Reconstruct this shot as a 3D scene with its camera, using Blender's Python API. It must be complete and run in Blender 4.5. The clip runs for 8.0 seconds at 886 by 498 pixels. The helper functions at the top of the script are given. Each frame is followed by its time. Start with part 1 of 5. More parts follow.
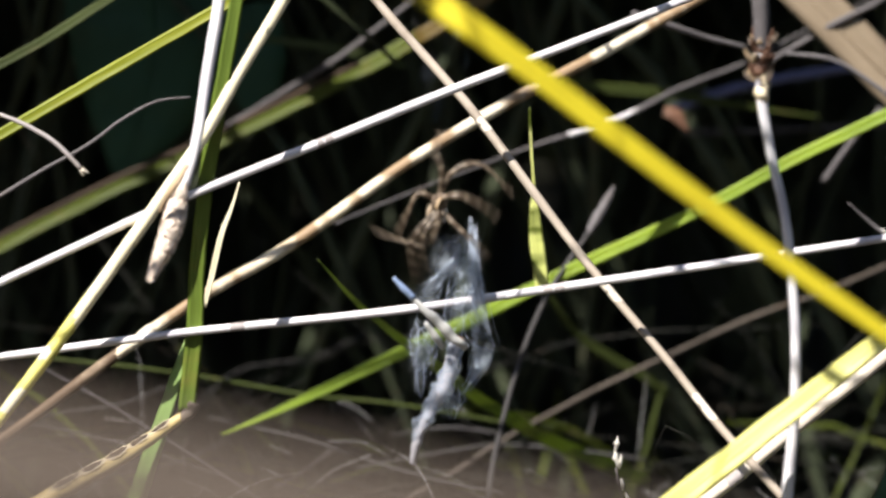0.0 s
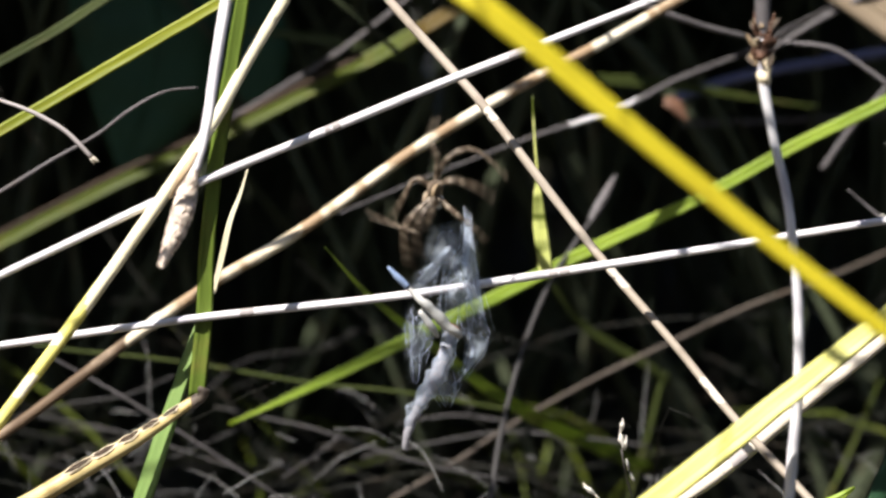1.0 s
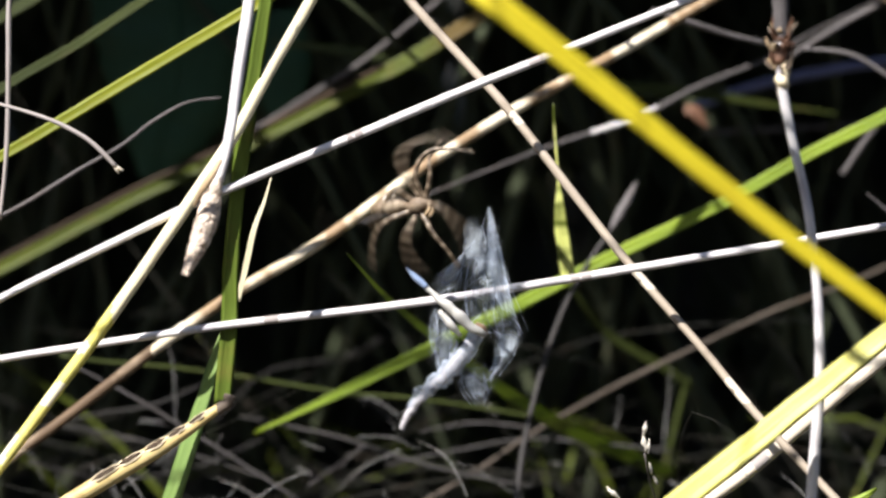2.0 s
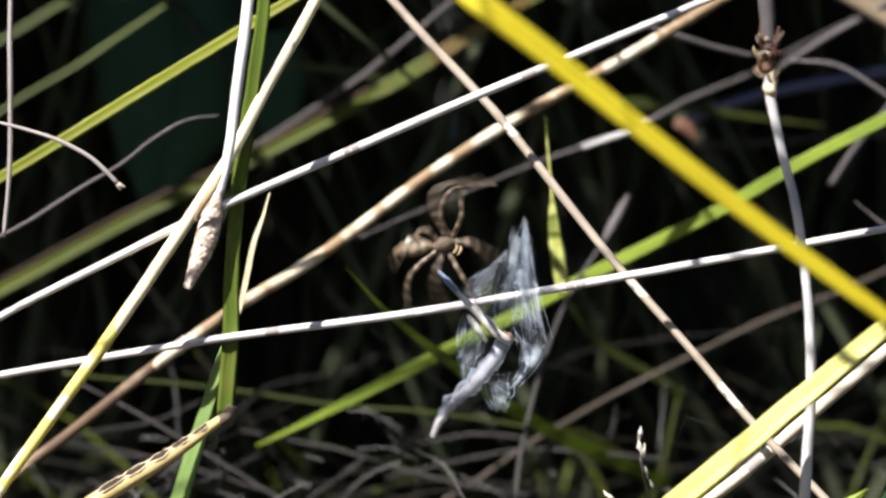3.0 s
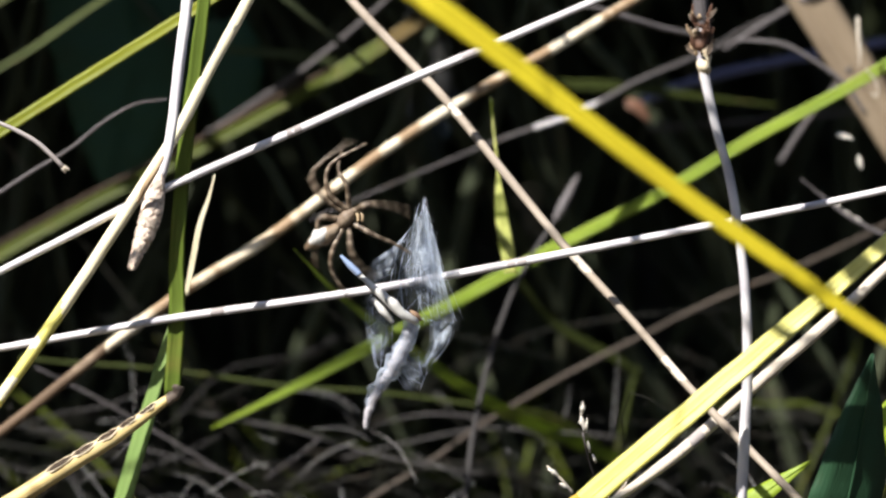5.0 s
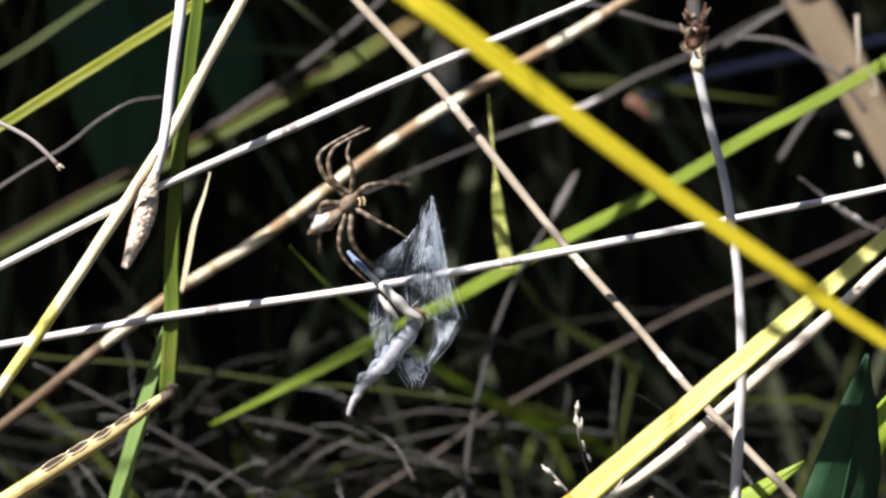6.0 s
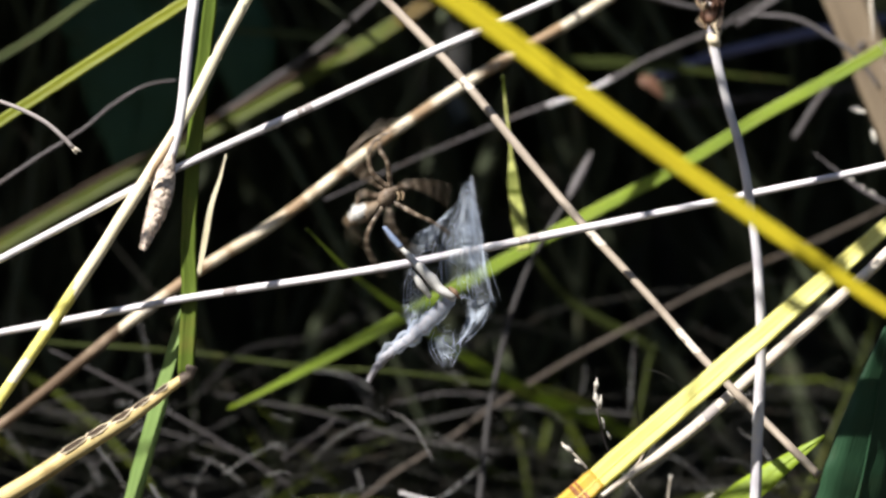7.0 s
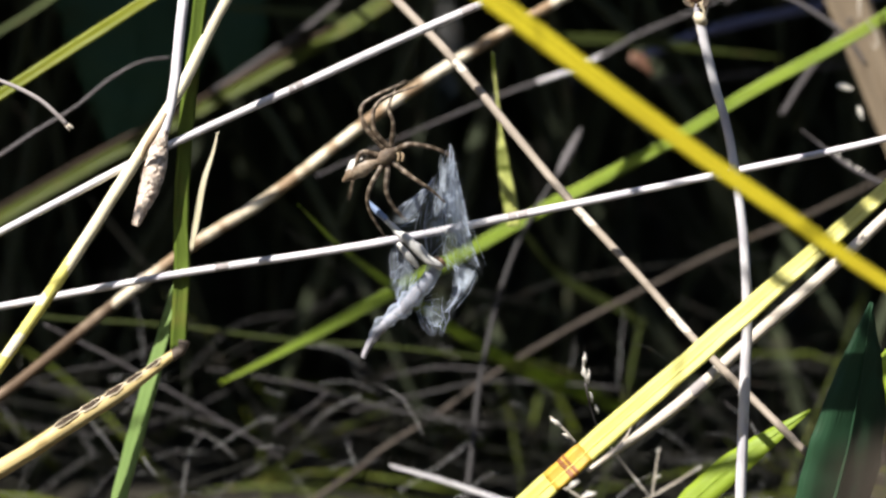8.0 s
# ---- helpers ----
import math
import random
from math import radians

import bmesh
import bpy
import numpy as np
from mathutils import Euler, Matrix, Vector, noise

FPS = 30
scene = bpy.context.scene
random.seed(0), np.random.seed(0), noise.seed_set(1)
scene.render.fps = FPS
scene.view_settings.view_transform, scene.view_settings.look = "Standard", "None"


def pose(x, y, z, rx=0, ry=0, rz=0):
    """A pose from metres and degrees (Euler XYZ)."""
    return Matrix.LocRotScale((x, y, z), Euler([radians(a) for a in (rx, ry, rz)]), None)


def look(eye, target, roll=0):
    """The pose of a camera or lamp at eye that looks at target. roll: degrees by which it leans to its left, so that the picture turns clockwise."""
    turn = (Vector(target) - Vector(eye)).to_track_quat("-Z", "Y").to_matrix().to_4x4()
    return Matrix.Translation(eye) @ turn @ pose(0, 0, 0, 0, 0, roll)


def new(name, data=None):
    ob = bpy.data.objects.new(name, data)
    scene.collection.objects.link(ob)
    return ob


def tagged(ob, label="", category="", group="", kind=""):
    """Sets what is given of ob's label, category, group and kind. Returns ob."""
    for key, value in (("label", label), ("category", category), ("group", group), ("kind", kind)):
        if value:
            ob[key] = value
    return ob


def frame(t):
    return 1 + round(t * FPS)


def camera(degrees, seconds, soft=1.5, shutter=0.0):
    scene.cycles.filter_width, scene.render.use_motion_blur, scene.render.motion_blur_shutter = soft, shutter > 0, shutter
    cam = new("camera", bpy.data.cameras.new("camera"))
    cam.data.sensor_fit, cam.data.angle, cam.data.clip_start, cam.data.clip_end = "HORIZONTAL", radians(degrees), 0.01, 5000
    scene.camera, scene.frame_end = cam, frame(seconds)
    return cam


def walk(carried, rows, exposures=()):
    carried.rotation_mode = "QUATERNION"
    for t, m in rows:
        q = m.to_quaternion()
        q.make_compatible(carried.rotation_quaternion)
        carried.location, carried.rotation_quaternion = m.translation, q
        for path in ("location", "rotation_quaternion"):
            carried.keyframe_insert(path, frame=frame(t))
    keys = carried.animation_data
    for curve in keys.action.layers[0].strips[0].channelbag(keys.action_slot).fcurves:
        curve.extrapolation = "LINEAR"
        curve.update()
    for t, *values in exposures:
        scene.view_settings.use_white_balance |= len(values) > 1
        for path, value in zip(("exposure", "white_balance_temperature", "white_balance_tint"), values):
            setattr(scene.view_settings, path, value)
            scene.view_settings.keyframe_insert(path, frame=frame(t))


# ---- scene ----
# ---- camera and its way ----
cam = camera(13.81, 8.0, soft=2.4, shutter=0.5)
walk(cam, [
    (0, look((0.10211, -0.55231, 0.32434), (0.07458, 0.04026, 0.23437), 1.492)),
    (0.5, look((0.10147, -0.55599, 0.32321), (0.07335, 0.03667, 0.23398), 1.434)),
    (1, look((0.09992, -0.55961, 0.32167), (0.07423, 0.03331, 0.23340), 1.171)),
    (1.5, look((0.10049, -0.56154, 0.32076), (0.07402, 0.03133, 0.23242), 0.889)),
    (1.7, look((0.10049, -0.56154, 0.32076), (0.07197, 0.03133, 0.23303), 0.889)),
    (2.8, look((0.10011, -0.57423, 0.31846), (0.07067, 0.01984, 0.23961), -0.141)),
    (3, look((0.10011, -0.57423, 0.31846), (0.07178, 0.01976, 0.23860), -0.141)),
    (3.5, look((0.10403, -0.57983, 0.31743), (0.07473, 0.01389, 0.23602), -0.870)),
    (4, look((0.10742, -0.58131, 0.31551), (0.07897, 0.01250, 0.23437), -0.861)),
    (4.5, look((0.10948, -0.58007, 0.31659), (0.08021, 0.01338, 0.23320), -0.754)),
    (4.7, look((0.10948, -0.58007, 0.31659), (0.08078, 0.01381, 0.23604), -0.754)),
    (5.8, look((0.11415, -0.57888, 0.31814), (0.07990, 0.01446, 0.23584), -0.712)),
    (6, look((0.11415, -0.57888, 0.31814), (0.08110, 0.01450, 0.23564), -0.712)),
    (6.5, look((0.11096, -0.57889, 0.31750), (0.07717, 0.01458, 0.23595), -1.178)),
    (7, look((0.11245, -0.57889, 0.31534), (0.07835, 0.01437, 0.23244), -1.392)),
    (7.5, look((0.11648, -0.58387, 0.31412), (0.07899, 0.00873, 0.22796), -1.441)),
    (8, look((0.11359, -0.58444, 0.31672), (0.08021, 0.00821, 0.22926), -1.372)),
], exposures=[(0, 1.04), (4.5, 0.98), (6, 0.94), (7.5, 0.83), (8, 0.84)])
cam.data.dof.use_dof = True
cam.data.dof.focus_distance = 0.545
cam.data.dof.aperture_fstop = 20.0

# ---- world, sun, exposure ----
SUN_FROM = Vector((-0.46, -0.52, 0.86)).normalized()
world = bpy.data.worlds.new("sky")
scene.world = world
world.use_nodes = True
wt = world.node_tree
sky = wt.nodes.new("ShaderNodeTexSky")
sky.sky_type = 'NISHITA'
sky.sun_disc = False
sky.sun_elevation = math.asin(SUN_FROM.z)
sky.sun_rotation = math.atan2(SUN_FROM.x, SUN_FROM.y)
wt.links.new(sky.outputs[0], wt.nodes["Background"].inputs[0])
wt.nodes["Background"].inputs[1].default_value = 0.07
sun_data = bpy.data.lights.new("sun", 'SUN')
sun_data.energy = 5.0
sun_data.angle = radians(0.53)
sun_data.color = (1.0, 0.97, 0.93)
sun = new("sun", sun_data)
sun.matrix_world = look(SUN_FROM * 5, (0, 0, 0))
GROUND = 0.15


# ---- materials ----
def mixed(nt, fac, a, b, blend='MIX'):
    n = nt.nodes.new("ShaderNodeMix")
    n.data_type, n.blend_type = 'RGBA', blend
    for socket, value in ((n.inputs[0], fac), (n.inputs[6], a), (n.inputs[7], b)):
        if isinstance(value, (int, float)):
            socket.default_value = value
        elif isinstance(value, tuple):
            socket.default_value = (*value, 1) if len(value) == 3 else value
        else:
            nt.links.new(value, socket)
    return n.outputs[2]


def ramp(nt, fac, lo, hi):
    n = nt.nodes.new("ShaderNodeMapRange")
    nt.links.new(fac, n.inputs[0])
    n.inputs[1].default_value, n.inputs[2].default_value = lo, hi
    return n.outputs[0]


def noise_of(nt, vector, scale, detail=4, stretch=(1, 1, 1)):
    m = nt.nodes.new("ShaderNodeMapping")
    m.inputs["Scale"].default_value = stretch
    nt.links.new(vector, m.inputs[0])
    n = nt.nodes.new("ShaderNodeTexNoise")
    n.inputs["Scale"].default_value, n.inputs["Detail"].default_value = scale, detail
    nt.links.new(m.outputs[0], n.inputs["Vector"])
    return n.outputs[0]


def plant(name, base, dark, stain=(0.08, 0.05, 0.03), stains=0.35, rough=0.55, leafy=0.0, through_colour=None, island=False, vary=(0.88, 1.1), rings=None):
    """Fibrous plant skin: long fibres, blotches and a few stains; leafy lets light through; rings paint shade bands."""
    mat = bpy.data.materials.new(name)
    mat.use_nodes = True
    nt = mat.node_tree
    bsdf = nt.nodes["Principled BSDF"]
    tc = nt.nodes.new("ShaderNodeTexCoord")
    fibre = noise_of(nt, tc.outputs["UV"], 1.0, 3, (2600, 110, 1))
    blotch = noise_of(nt, tc.outputs["Object"], 160, 5)
    broad = noise_of(nt, tc.outputs["Object"], 28, 3)
    weak = nt.nodes.new("ShaderNodeMath")
    weak.operation = 'MULTIPLY'
    nt.links.new(ramp(nt, fibre, 0.3, 0.75), weak.inputs[0])
    weak.inputs[1].default_value = 0.45 if leafy else 0.9
    col = mixed(nt, weak.outputs[0], base, dark)
    streak = noise_of(nt, tc.outputs["UV"], 1.0, 4, (420, 60, 1))
    col = mixed(nt, ramp(nt, streak, 0.52, 0.80), col, tuple(0.75 * c for c in dark))
    col = mixed(nt, ramp(nt, broad, 0.40, 0.75), col, dark)
    spots = nt.nodes.new("ShaderNodeMath")
    spots.operation = 'MULTIPLY'
    nt.links.new(ramp(nt, blotch, 0.56, 0.74), spots.inputs[0])
    spots.inputs[1].default_value = stains
    col = mixed(nt, spots.outputs[0], col, stain)
    # bands along the length imitate shadow between sunlit stretches
    if rings:
        ring = noise_of(nt, tc.outputs["UV"], 1.0, 2, (90, rings[0], 1))
        col = mixed(nt, ramp(nt, ring, rings[2], rings[2] + 0.12), col, rings[1])
    if island:
        geo = nt.nodes.new("ShaderNodeNewGeometry")
        rnd = geo.outputs["Random Per Island"]
    else:
        rnd = nt.nodes.new("ShaderNodeObjectInfo").outputs["Random"]
    hsv = nt.nodes.new("ShaderNodeHueSaturation")
    nt.links.new(col, hsv.inputs["Color"])
    mr = nt.nodes.new("ShaderNodeMapRange")
    nt.links.new(rnd, mr.inputs[0])
    mr.inputs[3].default_value, mr.inputs[4].default_value = (0.6, 1.3) if island else vary
    nt.links.new(mr.outputs[0], hsv.inputs["Value"])
    col = hsv.outputs[0]
    nt.links.new(col, bsdf.inputs["Base Color"])
    bsdf.inputs["Roughness"].default_value = rough
    bsdf.inputs["Specular IOR Level"].default_value = 0.3
    bump = nt.nodes.new("ShaderNodeBump")
    bump.inputs["Strength"].default_value, bump.inputs["Distance"].default_value = 0.5, 0.0002
    nt.links.new(fibre, bump.inputs["Height"])
    nt.links.new(bump.outputs[0], bsdf.inputs["Normal"])
    if leafy:
        tr = nt.nodes.new("ShaderNodeBsdfTranslucent")
        nt.links.new(mixed(nt, 0.6, col, through_colour or base), tr.inputs[0])
        mx = nt.nodes.new("ShaderNodeMixShader")
        mx.inputs[0].default_value = leafy
        nt.links.new(bsdf.outputs[0], mx.inputs[1])
        nt.links.new(tr.outputs[0], mx.inputs[2])
        nt.links.new(mx.outputs[0], nt.nodes["Material Output"].inputs[0])
    return mat


PALE = plant("pale_straw", (0.76, 0.69, 0.58), (0.62, 0.53, 0.42))
# grey rings paint the shaded segments along the bleached stems
WHITE = plant("bleached_straw", (0.82, 0.78, 0.77), (0.70, 0.66, 0.66), (0.30, 0.27, 0.28), stains=0.3, rings=(70, (0.50, 0.47, 0.50), 0.51))
# brown rings paint the shadow between sun dapples; stains are its own
TAN = plant("tan_straw", (0.95, 0.87, 0.70), (0.82, 0.68, 0.47), (0.16, 0.09, 0.045), stains=0.6, rings=(150, (0.33, 0.22, 0.125), 0.46))
DUSTY = plant("dusty_straw", (0.50, 0.42, 0.34), (0.36, 0.29, 0.22), stains=0.5)
# reed tan darkened in colour to stand for shade
SHADOWREED = plant("shade_toned_reed", (0.31, 0.24, 0.16), (0.23, 0.17, 0.11), stains=0.3, rough=0.7)
DEADLEAF = plant("dull_dead_leaf", (0.13, 0.10, 0.08), (0.08, 0.06, 0.045), stains=0.3, rough=0.8)
# grey lowered to stand for half shade on the stems behind
GREY = plant("grey_dead_stem", (0.15, 0.135, 0.135), (0.085, 0.075, 0.075), stains=0.5, rough=0.7)
BROWN = plant("brown_dead_stem", (0.26, 0.20, 0.155), (0.13, 0.10, 0.075), stains=0.5, rough=0.7)
YELLOW = plant("yellow_blade", (0.78, 0.66, 0.035), (0.62, 0.50, 0.03), (0.35, 0.16, 0.03), 0.2, 0.42, 0.3, (0.75, 0.65, 0.03))
PALEYELLOW = plant("pale_yellow_blade", (0.88, 0.83, 0.28), (0.80, 0.73, 0.17), (0.5, 0.3, 0.06), 0.15, 0.42, 0.3, (0.85, 0.8, 0.15))
# dark rings draw shadow bands into the leaf colour
PALELEAF = plant("pale_green_blade", (0.80, 0.80, 0.32), (0.62, 0.66, 0.16), (0.2, 0.25, 0.03), 0.3, 0.45, 0.3, (0.7, 0.7, 0.15), rings=(190, (0.11, 0.14, 0.02), 0.47))
YSTEM = plant("yellow_straw", (0.88, 0.82, 0.62), (0.80, 0.71, 0.46), stains=0.25, rough=0.45)
GREEN = plant("fresh_green_blade", (0.38, 0.49, 0.05), (0.23, 0.34, 0.03), (0.3, 0.25, 0.05), 0.2, 0.42, 0.4, (0.48, 0.62, 0.05))
OLIVE = plant("olive_blade", (0.13, 0.16, 0.018), (0.07, 0.09, 0.012), (0.22, 0.13, 0.03), 0.4, 0.5, 0.3, (0.24, 0.32, 0.04))
YGREEN = plant("yellow_green_blade", (0.29, 0.305, 0.022), (0.18, 0.21, 0.018), (0.25, 0.15, 0.03), 0.3, 0.45, 0.35, (0.5, 0.5, 0.04))
# sheath green lowered to stand for shadow on the upright stalk
GSTEM = plant("green_sheath", (0.17, 0.24, 0.035), (0.10, 0.15, 0.022), (0.3, 0.2, 0.06), 0.4, 0.5, 0.15, (0.3, 0.35, 0.05))
# dark green stands in for the shade on the pointed leaf
SHADELEAF = plant("shade_toned_dark_leaf", (0.032, 0.085, 0.040), (0.020, 0.058, 0.028), (0.06, 0.07, 0.03), 0.3, 0.45, 0.12, (0.05, 0.15, 0.04))
SCALE = plant("spikelet_scale", (0.92, 0.80, 0.68), (0.80, 0.62, 0.48), (0.22, 0.12, 0.07), stains=0.6, rough=0.65, vary=(0.55, 1.2))
# grass colour cut very low so that it reads as shaded
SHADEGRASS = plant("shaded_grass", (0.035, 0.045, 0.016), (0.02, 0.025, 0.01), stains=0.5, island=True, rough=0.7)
# litter colour lowered in place of the shade that lies on it
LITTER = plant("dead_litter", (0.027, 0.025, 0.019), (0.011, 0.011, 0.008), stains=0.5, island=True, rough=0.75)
TANNED = plant("scuffed_yellow", (0.66, 0.46, 0.05), (0.52, 0.32, 0.04), (0.35, 0.14, 0.03), stains=0.5, rough=0.5)
RUSTY = plant("rusty_patch", (0.30, 0.11, 0.025), (0.20, 0.07, 0.02), (0.2, 0.06, 0.02), stains=0.7, rough=0.5)
PALETHREAD = plant("pale_thread", (0.42, 0.41, 0.40), (0.20, 0.19, 0.18), stains=0.3, island=True)
ORANGE = plant("orange_bract", (0.55, 0.42, 0.27), (0.38, 0.26, 0.15), stains=0.6)
SEED = plant("papery_seed_husk", (0.88, 0.85, 0.78), (0.68, 0.60, 0.48), stains=0.3, leafy=0.2)
RUSSET = plant("russet_leaf", (0.16, 0.08, 0.045), (0.09, 0.045, 0.03), stains=0.4)
HIDE = plant("spider_brown", (0.25, 0.185, 0.13), (0.16, 0.115, 0.08), (0.5, 0.4, 0.28), 0.5, 0.5)
HIDEPALE = plant("spider_pale_band", (0.5, 0.38, 0.24), (0.3, 0.2, 0.11), stains=0.4, rough=0.5)
GREYSKIN = plant("silk_wrapped_skin", (0.58, 0.55, 0.57), (0.40, 0.38, 0.40), (0.15, 0.11, 0.09), 0.6, 0.6)
BLUE = plant("glossy_blue", (0.30, 0.38, 0.55), (0.20, 0.26, 0.40), stains=0.1, rough=0.25)
AMBER = plant("amber_skin", (0.34, 0.22, 0.14), (0.2, 0.12, 0.07), stains=0.3, rough=0.4)
BELLY = plant("spider_abdomen", (0.33, 0.245, 0.165), (0.17, 0.115, 0.07), (0.6, 0.5, 0.38), 0.8, 0.45)
CHALK = plant("white_chitin", (0.78, 0.76, 0.72), (0.6, 0.57, 0.52), stains=0.15, rough=0.4)


def soil_material():
    mat = bpy.data.materials.new("shade_dark_soil")
    mat.use_nodes = True
    nt = mat.node_tree
    bsdf = nt.nodes["Principled BSDF"]
    tc = nt.nodes.new("ShaderNodeTexCoord")
    a = noise_of(nt, tc.outputs["Object"], 60, 6)
    b = noise_of(nt, tc.outputs["Object"], 6, 3)
    # both soil tones are kept near black to stand for shade
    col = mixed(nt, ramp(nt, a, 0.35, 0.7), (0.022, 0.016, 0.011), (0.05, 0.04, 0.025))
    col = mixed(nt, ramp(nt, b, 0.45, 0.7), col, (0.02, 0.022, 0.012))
    nt.links.new(col, bsdf.inputs["Base Color"])
    bsdf.inputs["Roughness"].default_value = 0.9
    bump = nt.nodes.new("ShaderNodeBump")
    bump.inputs["Strength"].default_value, bump.inputs["Distance"].default_value = 0.8, 0.004
    nt.links.new(a, bump.inputs["Height"])
    nt.links.new(bump.outputs[0], bsdf.inputs["Normal"])
    return mat


def silk_material(name, cover, tint):
    """Torn gauze: fine threads with clear gaps between them."""
    mat = bpy.data.materials.new(name)
    mat.use_nodes = True
    nt = mat.node_tree
    bsdf = nt.nodes["Principled BSDF"]
    bsdf.inputs["Base Color"].default_value = (*tint, 1)
    bsdf.inputs["Roughness"].default_value = 0.7
    bsdf.inputs["Specular IOR Level"].default_value = 0.15
    tc = nt.nodes.new("ShaderNodeTexCoord")
    threads = noise_of(nt, tc.outputs["UV"], 1.0, 3, (900, 130, 1))
    cross = noise_of(nt, tc.outputs["UV"], 1.0, 3, (260, 420, 1))
    patch = noise_of(nt, tc.outputs["Object"], 190, 3)
    add = nt.nodes.new("ShaderNodeMath")
    add.operation = 'MAXIMUM'
    nt.links.new(threads, add.inputs[0])
    nt.links.new(cross, add.inputs[1])
    mul = nt.nodes.new("ShaderNodeMath")
    mul.operation = 'MULTIPLY'
    nt.links.new(add.outputs[0], mul.inputs[0])
    nt.links.new(patch, mul.inputs[1])
    veil = nt.nodes.new("ShaderNodeMapRange")
    nt.links.new(mul.outputs[0], veil.inputs[0])
    for k, value in enumerate((0.16, 0.40, cover * 0.42, cover)):
        veil.inputs[k + 1].default_value = value
    # the weave thins out towards its torn edges
    rim = nt.nodes.new("ShaderNodeUVMap")
    rim.uv_map = "weave"
    axes = nt.nodes.new("ShaderNodeSeparateXYZ")
    nt.links.new(rim.outputs[0], axes.inputs[0])
    inner = None
    for k in (0, 1):
        ease = nt.nodes.new("ShaderNodeMapRange")
        ease.interpolation_type = 'SMOOTHSTEP'
        far = nt.nodes.new("ShaderNodeMath")
        far.operation = 'PINGPONG'
        nt.links.new(axes.outputs[k], far.inputs[0])
        far.inputs[1].default_value = 0.5
        nt.links.new(far.outputs[0], ease.inputs[0])
        ease.inputs[1].default_value, ease.inputs[2].default_value = 0.0, 0.42
        both_ways = nt.nodes.new("ShaderNodeMath")
        both_ways.operation = 'MULTIPLY'
        nt.links.new(ease.outputs[0], both_ways.inputs[0])
        nt.links.new(inner or veil.outputs[0], both_ways.inputs[1])
        inner = both_ways.outputs[0]
    fac = inner
    tl = nt.nodes.new("ShaderNodeBsdfTranslucent")
    tl.inputs[0].default_value = (*tint, 1)
    both = nt.nodes.new("ShaderNodeMixShader")
    both.inputs[0].default_value = 0.55
    nt.links.new(bsdf.outputs[0], both.inputs[1])
    nt.links.new(tl.outputs[0], both.inputs[2])
    clear = nt.nodes.new("ShaderNodeBsdfTransparent")
    mx = nt.nodes.new("ShaderNodeMixShader")
    nt.links.new(fac, mx.inputs[0])
    nt.links.new(clear.outputs[0], mx.inputs[1])
    nt.links.new(both.outputs[0], mx.inputs[2])
    nt.links.new(mx.outputs[0], nt.nodes["Material Output"].inputs[0])
    return mat


def banded_material():
    """Spider leg: dark and pale rings along the leg."""
    mat = bpy.data.materials.new("banded_leg")
    mat.use_nodes = True
    nt = mat.node_tree
    bsdf = nt.nodes["Principled BSDF"]
    tc = nt.nodes.new("ShaderNodeTexCoord")
    wave = nt.nodes.new("ShaderNodeTexWave")
    wave.bands_direction = 'Y'
    wave.inputs["Scale"].default_value = 190
    wave.inputs["Distortion"].default_value = 1.5
    nt.links.new(tc.outputs["UV"], wave.inputs["Vector"])
    grain = noise_of(nt, tc.outputs["Object"], 2500, 3)
    col = mixed(nt, ramp(nt, wave.outputs["Fac"], 0.45, 0.8), (0.10, 0.070, 0.045), (0.24, 0.185, 0.13))
    col = mixed(nt, ramp(nt, grain, 0.5, 0.8), col, (0.08, 0.05, 0.03))
    nt.links.new(col, bsdf.inputs["Base Color"])
    bsdf.inputs["Roughness"].default_value = 0.45
    return mat


GOLD = plant("golden_straw", (0.74, 0.60, 0.30), (0.58, 0.42, 0.16), (0.2, 0.11, 0.04), stains=0.5, rough=0.45)
LEMON = plant("lemon_straw", (0.82, 0.75, 0.25), (0.68, 0.60, 0.13), (0.35, 0.3, 0.06), stains=0.4, rough=0.45)
FRAYED = plant("frayed_straw", (0.46, 0.41, 0.40), (0.32, 0.28, 0.26), stains=0.5, rough=0.7)
# blue cast of skylit shade is put into this stem colour
BLUISH = plant("blue_shade_toned_stem", (0.16, 0.17, 0.30), (0.10, 0.11, 0.2), stains=0.3, rough=0.6)
CHAR = plant("dark_eaten_pith", (0.06, 0.035, 0.02), (0.03, 0.02, 0.012), stains=0.3, rough=0.8)
AMBERLEAF = plant("orange_brown_blade", (0.17, 0.11, 0.025), (0.10, 0.065, 0.018), stains=0.4, leafy=0.25, through_colour=(0.36, 0.24, 0.04))
# leaf green darkened in colour for the shade it hangs in
BACKLEAF = plant("shade_toned_broad_leaf", (0.034, 0.092, 0.048), (0.022, 0.062, 0.033), (0.04, 0.055, 0.025), 0.3, 0.6, 0.1, (0.03, 0.10, 0.04))
# thicket green carries much of its shade in the colour
THICKET = plant("shade_toned_sedge", (0.080, 0.095, 0.050), (0.042, 0.050, 0.028), stains=0.5, island=True, rough=0.7)
# dimmed copies of the grey and brown stems, with shade in the colour
SHADEGREY = plant("shade_toned_grey_stem", (0.074, 0.068, 0.066), (0.042, 0.038, 0.037), stains=0.4, rough=0.75)
SHADEBROWN = plant("shade_toned_brown_stem", (0.135, 0.108, 0.086), (0.065, 0.05, 0.04), stains=0.5, rough=0.7)
CHARBARK = plant("dark_brown_bark", (0.17, 0.11, 0.065), (0.08, 0.05, 0.03), (0.42, 0.32, 0.22), stains=0.7, rough=0.7)
SOIL = soil_material()
BANDED = banded_material()
SILK = silk_material("spider_silk", 0.78, (0.82, 0.90, 1.0))
